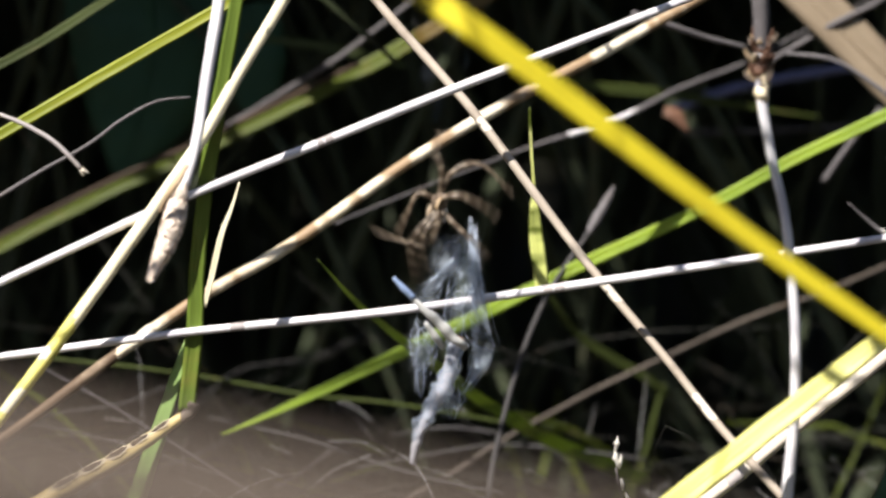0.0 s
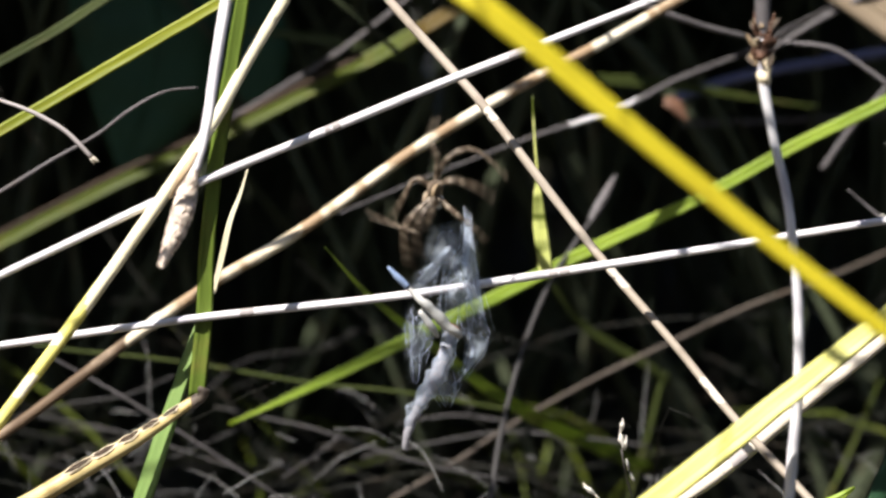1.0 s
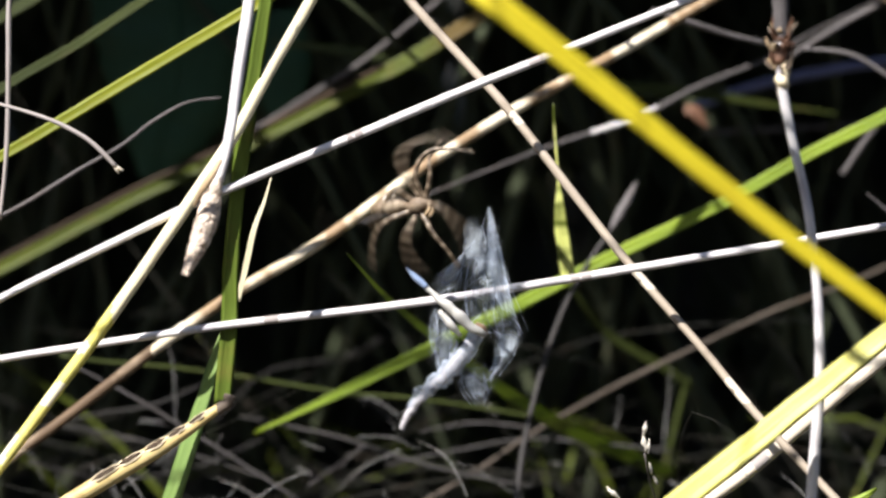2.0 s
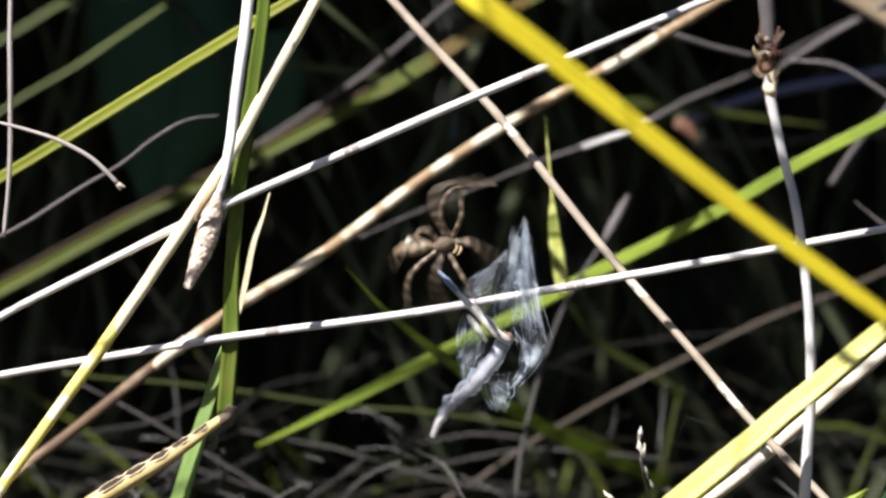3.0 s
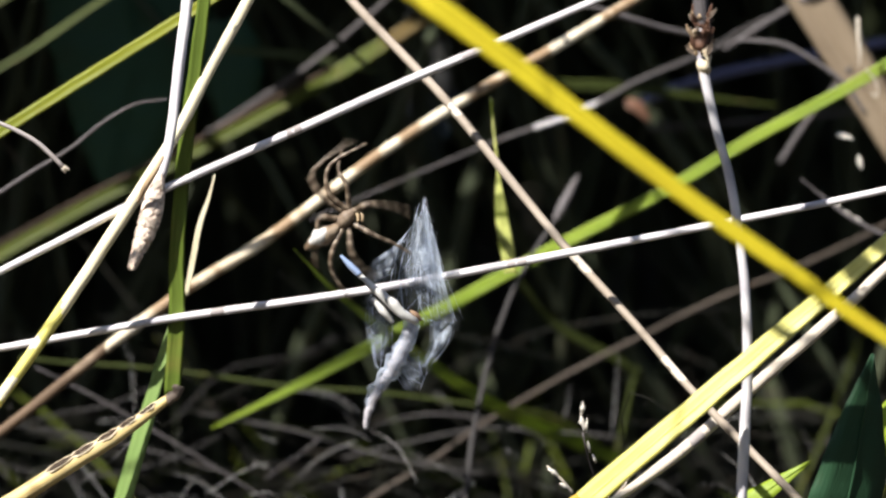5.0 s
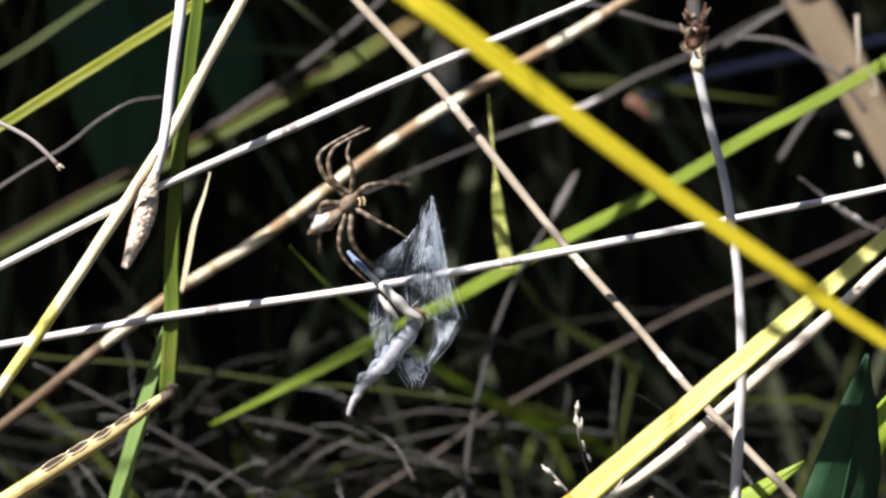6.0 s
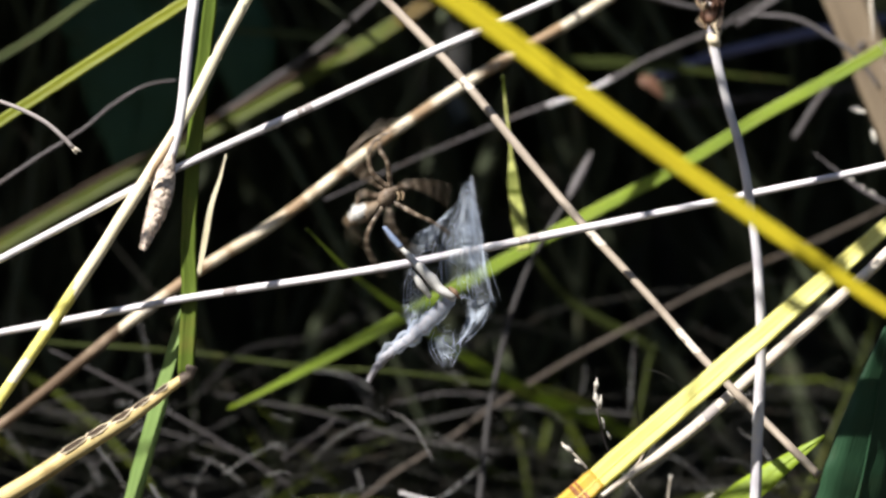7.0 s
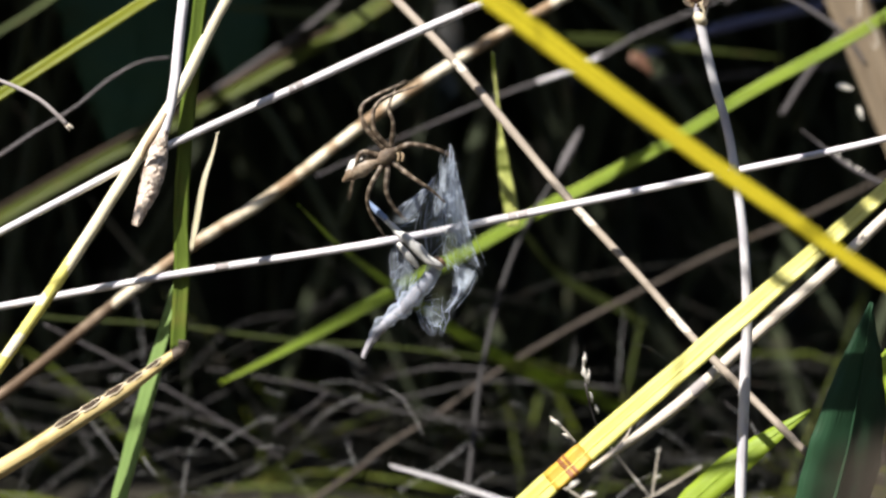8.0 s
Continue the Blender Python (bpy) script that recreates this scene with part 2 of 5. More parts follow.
GAUZE = silk_material("thin_silk", 0.48, (0.78, 0.87, 1.0))
THREAD = plant("silk_thread", (0.80, 0.87, 0.98), (0.66, 0.74, 0.88), (0.6, 0.66, 0.8), stains=0.1, rough=0.5)
# light and dark rings paint sun dapples onto the leaf
DAPPLED = plant("dappled_green_leaf", (0.44, 0.55, 0.10), (0.16, 0.24, 0.04), (0.05, 0.07, 0.02), 0.5, 0.45, 0.3, (0.45, 0.60, 0.06), rings=(110, (0.055, 0.08, 0.02), 0.49))
# olive blade at half brightness, its shade put into the colour
SHADEOLIVE = plant("shade_toned_olive_blade", (0.062, 0.078, 0.016), (0.032, 0.042, 0.010), (0.12, 0.08, 0.03), 0.4, 0.55, 0.2, (0.12, 0.17, 0.03))
SAGE = plant("sage_green_blade", (0.34, 0.46, 0.17), (0.20, 0.31, 0.09), (0.25, 0.28, 0.08), 0.2, 0.35, 0.25, (0.35, 0.50, 0.10))
CREAM = plant("torn_cream_skin", (0.80, 0.70, 0.50), (0.62, 0.50, 0.33), stains=0.3, rough=0.6)


# ---- builders ----
def spline(pts, n):
    """n points, evenly spaced, on a smooth line through pts."""
    p = np.array(pts, float)
    q = np.vstack([2 * p[0] - p[1], p, 2 * p[-1] - p[-2]])
    line = []
    for i in range(1, len(q) - 2):
        for s in np.linspace(0, 1, 12, endpoint=False):
            a, b, c, d = q[i - 1], q[i], q[i + 1], q[i + 2]
            line.append(0.5 * (2 * b + (c - a) * s + (2 * a - 5 * b + 4 * c - d) * s * s + (3 * b - a - 3 * c + d) * s ** 3))
    line.append(q[-2])
    line = np.array(line)
    run = np.r_[0, np.cumsum(np.linalg.norm(np.diff(line, axis=0), axis=1))]
    at = np.linspace(0, run[-1], n)
    return np.stack([np.interp(at, run, line[:, k]) for k in range(3)], 1), run[-1]


ROUND = [(math.cos(a), math.sin(a)) for a in np.linspace(0, 2 * math.pi, 10, endpoint=False)]
HEX = [(math.cos(a), math.sin(a)) for a in np.linspace(0, 2 * math.pi, 6, endpoint=False)]
# a keeled blade: gutter above, keel below
KEEL = [(-1, 0.16), (-0.55, 0.04), (0, -0.07), (0.55, 0.04), (1, 0.16), (0.55, -0.10), (0, -0.22), (-0.55, -0.10)]
FLAT = [(-1, 0.04), (-0.5, 0.07), (0, 0.09), (0.5, 0.07), (1, 0.04), (1, -0.04), (0, -0.03), (-1, -0.04)]
THIN = [(-1, 0), (0, 0.12), (1, 0), (0, -0.12)]


def loft(bm, pts, half, shape=ROUND, n=40, face=(0, -1, 0.25), twist=(0, 0), lumps=0.04, seed=0):
    """Sweeps a shape along pts. half: half-widths at even steps. face: where the shape's upper side looks."""
    line, length = spline(pts, n)
    uv = bm.loops.layers.uv.verify()
    tang = np.gradient(line, axis=0)
    rings = []
    k = len(shape)
    sizes = np.interp(np.linspace(0, 1, n), np.linspace(0, 1, len(half)), half)
    for i in range(n):
        t = Vector(tang[i]).normalized()
        side = t.cross(Vector(face)).normalized()
        up = side.cross(t)
        a = radians(twist[0] + (twist[1] - twist[0]) * i / (n - 1))
        s2, u2 = side * math.cos(a) + up * math.sin(a), up * math.cos(a) - side * math.sin(a)
        w = sizes[i] * (1 + lumps * noise.noise(Vector((i * 0.45, seed * 3.7, 0))))
        wob = sizes[i] * lumps * 1.5
        c = Vector(line[i]) + s2 * wob * noise.noise(Vector((i * 0.3, seed, 5.1))) + u2 * wob * noise.noise(Vector((i * 0.3, seed, 9.7)))
        rings.append([bm.verts.new(c + s2 * x * w + u2 * y * w) for x, y in shape])
    around = np.r_[0, np.cumsum([math.dist(shape[j], shape[(j + 1) % k]) for j in range(k)])]
    for i in range(n - 1):
        w = sizes[i] + seed * 0.0137
        for j in range(k):
            f = bm.faces.new((rings[i][j], rings[i][(j + 1) % k], rings[i + 1][(j + 1) % k], rings[i + 1][j]))
            f.smooth = True
            for loop, (a, b) in zip(f.loops, ((j, i), (j + 1, i), (j + 1, i + 1), (j, i + 1))):
                loop[uv].uv = (around[a] * sizes[i] + seed * 0.0137, length * b / (n - 1))
    bm.faces.new(rings[0][::-1])
    bm.faces.new(rings[-1])
    return bm


def mesh_of(name, bm, material):
    bmesh.ops.recalc_face_normals(bm, faces=bm.faces)
    me = bpy.data.meshes.new(name)
    bm.to_mesh(me)
    bm.free()
    me.materials.append(material)
    return me


def part(name, bm, material, parent, label=""):
    ob = new(name, mesh_of(name, bm, material))
    ob.parent = parent
    return tagged(ob, label)


def thing(name, label, category, group="", kind="", at=(0, 0, 0)):
    ob = new(name)
    ob.location = at
    ob.empty_display_size = 0.005
    return tagged(ob, label, category, group, kind)


def strand(name, pts, half, material, label, category, shape=ROUND, n=60, group="", sleeves=(), **more):
    """One loose stem or blade. sleeves: joints or worn patches along it, as (part name, from, to, swell, material, label)."""
    mid = Vector(pts[len(pts) // 2])
    line = [Vector(p) - mid for p in pts]
    bm = loft(bmesh.new(), line, half, shape, n, **more)
    if not sleeves and not (shape is KEEL and max(half) > 0.0011):
        ob = new(name, mesh_of(name, bm, material))
        ob.location = mid
        return tagged(ob, label, category, group)
    ob = thing(name, label, category, group, at=mid)
    part("stem" if shape is ROUND else "blade", bm, material, ob)
    if shape is KEEL:
        face = Vector(more.get("face", (0, -1, 0.25))).normalized()
        part("midrib", loft(bmesh.new(), [p - face * half[len(half) // 2] * 0.06 for p in line], [h * 0.07 for h in half], HEX, n, lumps=0.1, seed=more.get("seed", 0)), material, ob)
    fine, length = spline(line, 240)
    for title, a, b, swell, skin, words in sleeves:
        seg = fine[int(a * 239):int(b * 239) + 1]
        steps = np.interp(np.linspace(a, b, 5), np.linspace(0, 1, len(half)), half) * swell
        steps[0] *= 0.9
        steps[-1] *= 0.9
        if shape is KEEL:
            seg = seg + np.array(Vector(more.get("face", (0, -1, 0.25))).normalized()) * float(steps[2]) * 0.06
        part(title, loft(bmesh.new(), seg[::max(1, len(seg) // 4)], list(steps), shape, 10, lumps=0.06, **{k: v for k, v in more.items() if k == "face"}), skin, ob, words)
    return ob


# ---- ground ----
def build_ground():
    bm = bmesh.new()
    ticks = list(np.linspace(-0.6, 0.9, 76))
    ticks = [-60, -15, -4, -1.5] + ticks + [1.6, 4, 15, 60]
    grid = [[bm.verts.new((x, y, GROUND + (0.012 * noise.noise(Vector((x * 9, y * 9, 0))) + 0.006 * noise.noise(Vector((x * 31, y * 31, 3))) if abs(x) < 1 and abs(y) < 1 else -0.01)))
             for y in ticks] for x in ticks]
    for i in range(len(ticks) - 1):
        for j in range(len(ticks) - 1):
            bm.faces.new((grid[i][j], grid[i + 1][j], grid[i + 1][j + 1], grid[i][j + 1])).smooth = True
    tagged(new("ground", mesh_of("ground", bm, SOIL)), "soil under dead sedge litter, coloured dark for shade", "ground", kind="structure")


build_ground()


# ---- sedges in the light ----
upper_blade = strand("yellow_sedge", [(0.07628, -0.22257, 0.31127), (0.07629, -0.15207, 0.29934), (0.07858, -0.11173, 0.29084), (0.08647, -0.11044, 0.28455), (0.09664, -0.10878, 0.27645), (0.11297, -0.10614, 0.26310), (0.12323, -0.10453, 0.25509), (0.13012, -0.10348, 0.24992), (0.13985, -0.10200, 0.24267), (0.15105, -0.10037, 0.23495)], [0.001692, 0.001786, 0.001833, 0.001786, 0.001692, 0.001457, 0.001222, 0.000987, 0.000799], YELLOW,
       "long bright yellow sedge blade, keeled, leaning across others", "grass blade", KEEL, seed=1)
strand("yellow_sedge", [(0.08714, -0.06600, 0.19521), (0.09785, -0.06497, 0.20433), (0.10852, -0.06392, 0.21344), (0.11539, -0.06329, 0.21917), (0.12678, -0.06220, 0.22883), (0.13776, -0.06114, 0.23812), (0.14945, -0.06000, 0.24806)], [0.00186, 0.00184, 0.00172, 0.00164, 0.00144, 0.00118], PALEYELLOW,
       "thick pale yellow sedge blade with an orange-brown worn spot", "grass blade", KEEL, seed=2, face=(0.2, -0.8, 0.7),
       sleeves=[("worn_patch", 0.195, 0.278, 1.02, TANNED, "yellow-brown scuffed patch"), ("worn_patch", 0.228, 0.250, 1.06, RUSTY, "dark rusty worn patch")])
thin_stem = strand("thin_rush", [(0.05877, 0, 0.28567), (0.06683, -0.00446, 0.27712), (0.07656, -0.00973, 0.26752), (0.08191, -0.01268, 0.26214), (0.09041, -0.01782, 0.2523), (0.09948, -0.02337, 0.24186), (0.11092, -0.03012, 0.22993), (0.12015, -0.0358, 0.21993), (0.13074, -0.04198, 0.20993), (0.13584, -0.045, 0.20511)], [0.000702, 0.000702, 0.000663, 0.000624, 0.000624], DUSTY, "thin straight grey-tan dead stem", "rush", seed=3,
                   sleeves=[("bare_patch", 0.56, 0.60, 1.04, PALE, "pale bare patch"), ("bare_patch", 0.30, 0.33, 1.04, PALE, "pale bare patch"), ("bare_patch", 0.74, 0.80, 1.04, PALE, "pale bare patch")])
strand("bleached_rush", [(0.00157, -0.03000, 0.22461), (0.01174, -0.03039, 0.22667), (0.04118, -0.03153, 0.23183), (0.07028, -0.03267, 0.23607), (0.09985, -0.03384, 0.24152), (0.12744, -0.03495, 0.24688), (0.14096, -0.03550, 0.24954), (0.15311, -0.03600, 0.25223)], [0.000581, 0.000581, 0.00061, 0.0006391, 0.000581, 0.0005228], WHITE, "long bleached dead stem lying nearly level", "rush", seed=4,
       sleeves=[("frayed_skin", 0.60, 0.625, 1.05, FRAYED, "grey frayed skin"), ("frayed_skin", 0.305, 0.32, 1.04, FRAYED, "grey frayed skin")])
strand("bleached_rush", [(0.00599, -0.04500, 0.23499), (0.01375, -0.04260, 0.23910), (0.02783, -0.03832, 0.24592), (0.03651, -0.03570, 0.25013), (0.04845, -0.03221, 0.25518), (0.06130, -0.02852, 0.26048), (0.07752, -0.02391, 0.26724), (0.09392, -0.01933, 0.27374), (0.10800, -0.01543, 0.27938), (0.12053, -0.01200, 0.28430)], [0.0005683, 0.0005999, 0.0006315, 0.0006947, 0.0006315, 0.0005683], WHITE, "bleached dead stem rising through the sedges", "rush", seed=5,
       sleeves=[("frayed_skin", 0.47, 0.50, 1.05, FRAYED, "grey frayed skin"), ("frayed_skin", 0.70, 0.72, 1.04, FRAYED, "grey frayed skin")])
strand("tan_rush", [(0.00349, -0.00200, 0.20459), (0.01175, 0.00190, 0.21038), (0.02553, 0.00851, 0.22089), (0.03785, 0.01414, 0.22941), (0.05168, 0.02008, 0.23758), (0.06919, 0.02792, 0.25007), (0.08437, 0.03427, 0.25926), (0.09797, 0.03970, 0.26649), (0.11173, 0.04521, 0.27428), (0.12379, 0.05000, 0.28123)], [0.0008237, 0.0008923, 0.000961, 0.000961, 0.000961, 0.0008923, 0.0008923], TAN, "thick tan dead stem with stains, painted dapples and a joint", "rush", seed=6,
       # a dark brown sleeve covers the stem below the joint
       sleeves=[("joint", 0.222, 0.240, 1.18, PALE, "pale swollen joint"), ("stained_base", 0.012, 0.218, 1.05, CHARBARK, "dark brown base")])
strand("green_sedge", [(0.03679, 0.05800, 0.19826), (0.04313, 0.05785, 0.20126), (0.05186, 0.05765, 0.20571), (0.06538, 0.05732, 0.21285), (0.07882, 0.05700, 0.21986), (0.09027, 0.05672, 0.22618), (0.09976, 0.05649, 0.23125), (0.11770, 0.05605, 0.24051), (0.13171, 0.05570, 0.24891), (0.14733, 0.05531, 0.25721), (0.15950, 0.05500, 0.26421)], [0.00015, 0.0009, 0.00118, 0.00112, 0.00106, 0.00104, 0.00104, 0.00104], GREEN,
       "long fresh green sedge blade, straight", "grass blade", KEEL, seed=7)
strand("straw_rush", [(0.00682, -0.045, 0.20808), (0.01388, -0.04307, 0.2179), (0.02566, -0.03985, 0.23428), (0.03507, -0.03717, 0.24821), (0.03977, -0.03581, 0.25534), (0.04408, -0.03453, 0.26214), (0.04835, -0.03306, 0.27032), (0.05326, -0.03148, 0.27893), (0.0577, -0.03, 0.28712)], [0.0008892, 0.0008892, 0.0009633, 0.0009633, 0.0008892, 0.0008892, 0.0008892], YSTEM, "pale yellow straw stem with a slight bend", "rush", seed=8,
       sleeves=[("green_base", 0.0, 0.42, 1.03, LEMON, "yellow-green lower stem")])
strand("green_sedge", [(-0.00306, -0.00500, 0.24940), (0.00727, -0.00407, 0.25543), (0.02017, -0.00289, 0.26331), (0.04075, -0.00102, 0.27582), (0.05187, 0.00000, 0.28251)], [0.0008619, 0.0009282, 0.0009945, 0.0009282, 0.0008619], YGREEN, "yellow-green sedge blade with a crease", "grass blade", KEEL, seed=9)
strand("olive_sedge", [(-0.02123, 0.09000, 0.21709), (-0.00910, 0.09111, 0.22365), (0.01109, 0.09296, 0.23455), (0.02521, 0.09422, 0.24122), (0.03628, 0.09523, 0.24693), (0.05639, 0.09706, 0.25746), (0.06741, 0.09810, 0.26406), (0.07641, 0.09897, 0.26980), (0.08743, 0.10000, 0.27608)], [0.001528, 0.001613, 0.001613, 0.001528, 0.001359, 0.001019], OLIVE, "broad olive sedge blade browning at one end", "grass blade", KEEL, seed=10,
       sleeves=[("withered_end", 0.80, 0.97, 1.03, AMBERLEAF, "orange-brown withered end")])
strand("brown_rush", [(-0.02126, 0.08800, 0.21874), (-0.00913, 0.08900, 0.22530), (0.01106, 0.09080, 0.23616), (0.02518, 0.09200, 0.24287), (0.03626, 0.09300, 0.24854), (0.05637, 0.09490, 0.25901)], [0.00034, 0.00046, 0.0005, 0.0005, 0.00042], CHAR, "dark brown dead stem lying along an olive blade", "rush", seed=73)
strand("grey_rush", [(0.02106, 0.1, 0.23941), (0.03258, 0.0978, 0.24669), (0.04192, 0.09598, 0.25277), (0.05219, 0.09395, 0.25966), (0.06234, 0.09177, 0.26791), (0.07036, 0.09, 0.27479)], [0.0004212, 0.000468, 0.000468, 0.0004212], GREY, "grey dead stem in half shade", "rush", seed=11)
strand("bleached_rush", [(0.10392, -0.03000, 0.19986), (0.11790, -0.03000, 0.20997), (0.12910, -0.03000, 0.21998), (0.14362, -0.03000, 0.23277), (0.14940, -0.03000, 0.23827), (0.16054, -0.03000, 0.24877)], [0.00035, 0.00092, 0.00094, 0.00094, 0.00088, 0.00078], PALE, "pale dead stem with frayed skin", "rush", seed=12,
       sleeves=[("split_skin", 0.27, 0.31, 1.06, FRAYED, "grey split skin")])
strand("pale_bract", [(0.04711, -0.02000, 0.25256), (0.04605, -0.02000, 0.24870), (0.04466, -0.02000, 0.24483), (0.04345, -0.02000, 0.23924), (0.04224, -0.02000, 0.23363)], [8.16e-05, 0.000306, 0.000459, 0.000459, 0.000306], YSTEM, "small pale green pointed bract", "leaf", KEEL, 24, seed=13)
strand("green_sedge", [(0.05734, 0, 0.23821), (0.06225, 0.01369, 0.22988), (0.06628, 0.02316, 0.22442), (0.0709, 0.03308, 0.21885), (0.07571, 0.04292, 0.21326), (0.08208, 0.05541, 0.20601), (0.09069, 0.0704, 0.19791), (0.10175, 0.08758, 0.18968), (0.11018, 0.1, 0.1837)], [0.000125, 0.000875, 0.001375, 0.00165, 0.00175, 0.00175, 0.0014], DAPPLED, "arched green leaf with painted sun dapples and a withered tip", "grass blade", KEEL, seed=14, face=(-0.35, -0.9, 0.1))
strand("green_sedge", [(0.08853, 0.02, 0.2604), (0.08893, 0.02, 0.25498), (0.08953, 0.02, 0.24864), (0.08981, 0.02, 0.24455), (0.09029, 0.02, 0.23955), (0.09116, 0.02, 0.2339), (0.09149, 0.02, 0.23116)], [7.603e-05, 0.000171, 0.0001901, 0.0002091, 0.0008552, 0.001141, 0.001235, 0.001046], PALELEAF,
       "upright pointed green leaf with painted shadow bands", "grass blade", KEEL, seed=15, face=(-0.1, -1, 0.2))
strand("green_sedge", [(0.09064, 0.08500, 0.22142), (0.09240, 0.08662, 0.21845), (0.09709, 0.09044, 0.21179), (0.10331, 0.09412, 0.20719), (0.10960, 0.09765, 0.20309), (0.11334, 0.10000, 0.19962)], [0.000408, 0.000612, 0.000816, 0.000884, 0.000612], SHADEOLIVE, "drooping olive leaf, coloured dim for shade", "grass blade", KEEL, 30, seed=65)
strand("brown_rush", [(0.04379, 0.05500, 0.17122), (0.05968, 0.06367, 0.18024), (0.06534, 0.06693, 0.18424), (0.07493, 0.07195, 0.18934), (0.08460, 0.07717, 0.19538), (0.09939, 0.08462, 0.20289), (0.11445, 0.09184, 0.20945), (0.12772, 0.09806, 0.21500), (0.14121, 0.10406, 0.21932), (0.15254, 0.10915, 0.22368), (0.16548, 0.11500, 0.22920)], [0.00037, 0.00041, 0.00041, 0.00038, 0.0003], SHADEBROWN, "brown-grey dead stem slanting behind", "rush", seed=16)
# white sleeve stands in for the sunlit middle, grey for the shaded ends
strand("bleached_rush", [(0.05548, 0.055, 0.2358), (0.06653, 0.06246, 0.23997), (0.07687, 0.06925, 0.24361), (0.08741, 0.07601, 0.24723), (0.09914, 0.08324, 0.2505), (0.10508, 0.08693, 0.25257), (0.11306, 0.09211, 0.25647), (0.12526, 0.09954, 0.26094), (0.13349, 0.10478, 0.26518), (0.14394, 0.11115, 0.26985), (0.15028, 0.115, 0.27281)], [0.0001575, 0.00021, 0.000315, 0.0004725, 0.00036, 0.00022, 0.00018], GREY, "grey-white dead stem half in shade", "rush", seed=17,
       sleeves=[("bare_patch", 0.40, 0.58, 1.06, WHITE, "white stretch for the sunlit middle")])
strand("green_sedge", [(0.00258, 0.06000, 0.21081), (0.01032, 0.06089, 0.20968), (0.02099, 0.06210, 0.20877), (0.03365, 0.06354, 0.20708), (0.05125, 0.06555, 0.20422), (0.06499, 0.06710, 0.20303), (0.08275, 0.06910, 0.20025), (0.09068, 0.07000, 0.19849)], [0.0003194, 0.0003194, 0.0003514, 0.0003194, 0.0002875], SHADEOLIVE, "thin olive stem near the litter", "rush", seed=18)
strand("grey_rush", [(0.11182, 0.13, 0.24834), (0.12342, 0.13, 0.25271), (0.13291, 0.13, 0.25508), (0.14346, 0.13, 0.25716), (0.15273, 0.13, 0.25878), (0.16451, 0.13, 0.26088)], [0.000936, 0.001014, 0.001014, 0.000936], BLUISH, "dead stem, coloured blue-grey for shade", "rush", seed=19)
strand("green_sedge", [(0.09272, 0.105, 0.25622), (0.09893, 0.1084, 0.25448), (0.11147, 0.11501, 0.25308), (0.12643, 0.12279, 0.25032), (0.1406, 0.13, 0.24799)], [0.0007, 0.00115, 0.0009, 0.00045, 0.0002], SHADEOLIVE, "green blade behind, coloured dim for shade", "grass blade", KEEL, seed=20)
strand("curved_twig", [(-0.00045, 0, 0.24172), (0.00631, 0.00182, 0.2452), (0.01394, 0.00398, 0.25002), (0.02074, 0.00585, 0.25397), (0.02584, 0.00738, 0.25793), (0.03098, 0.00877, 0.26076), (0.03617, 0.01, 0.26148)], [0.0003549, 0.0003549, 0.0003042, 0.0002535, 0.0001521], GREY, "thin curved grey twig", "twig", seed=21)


strand("green_sedge", [(-0.0077, 0.02, 0.25616), (0.0005, 0.02538, 0.26203), (0.00972, 0.03099, 0.26743), (0.01692, 0.0355, 0.27231), (0.02421, 0.04, 0.27725)], [0.0007, 0.0008, 0.0008, 0.0007], SHADEOLIVE, "narrow olive sedge leaf, toned for half shade", "grass blade", KEEL, 30, seed=31)
strand("green_sedge", [(0.03329, 0.12, 0.26069), (0.0439, 0.12, 0.25979), (0.05132, 0.12, 0.2587), (0.06299, 0.12, 0.25613)], [0.0004, 0.0008, 0.0009, 0.0005], SHADEOLIVE, "green leaf behind, toned for deep shade", "grass blade", KEEL, 30, seed=33)
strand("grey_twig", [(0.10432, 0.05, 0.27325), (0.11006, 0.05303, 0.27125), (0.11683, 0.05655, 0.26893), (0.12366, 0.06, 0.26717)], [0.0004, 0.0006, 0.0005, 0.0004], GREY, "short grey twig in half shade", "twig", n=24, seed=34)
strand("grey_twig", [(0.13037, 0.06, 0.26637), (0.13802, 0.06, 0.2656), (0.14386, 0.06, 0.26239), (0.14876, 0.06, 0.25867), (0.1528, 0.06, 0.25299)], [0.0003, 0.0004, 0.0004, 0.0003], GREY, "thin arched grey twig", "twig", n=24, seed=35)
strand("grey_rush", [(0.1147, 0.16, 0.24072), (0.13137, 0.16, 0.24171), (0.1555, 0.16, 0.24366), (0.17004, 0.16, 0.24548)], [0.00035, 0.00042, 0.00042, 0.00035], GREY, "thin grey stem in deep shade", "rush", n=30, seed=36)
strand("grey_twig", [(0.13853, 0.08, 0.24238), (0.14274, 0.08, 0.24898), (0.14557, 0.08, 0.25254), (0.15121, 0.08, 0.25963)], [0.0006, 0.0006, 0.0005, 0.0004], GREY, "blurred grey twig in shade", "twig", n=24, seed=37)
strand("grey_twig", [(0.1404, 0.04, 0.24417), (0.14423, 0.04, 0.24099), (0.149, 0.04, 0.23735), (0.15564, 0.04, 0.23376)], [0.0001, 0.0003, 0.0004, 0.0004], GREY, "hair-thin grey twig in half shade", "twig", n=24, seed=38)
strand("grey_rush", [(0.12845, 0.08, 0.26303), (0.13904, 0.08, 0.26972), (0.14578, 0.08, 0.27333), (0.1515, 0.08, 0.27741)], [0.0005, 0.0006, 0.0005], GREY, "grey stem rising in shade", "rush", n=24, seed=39)
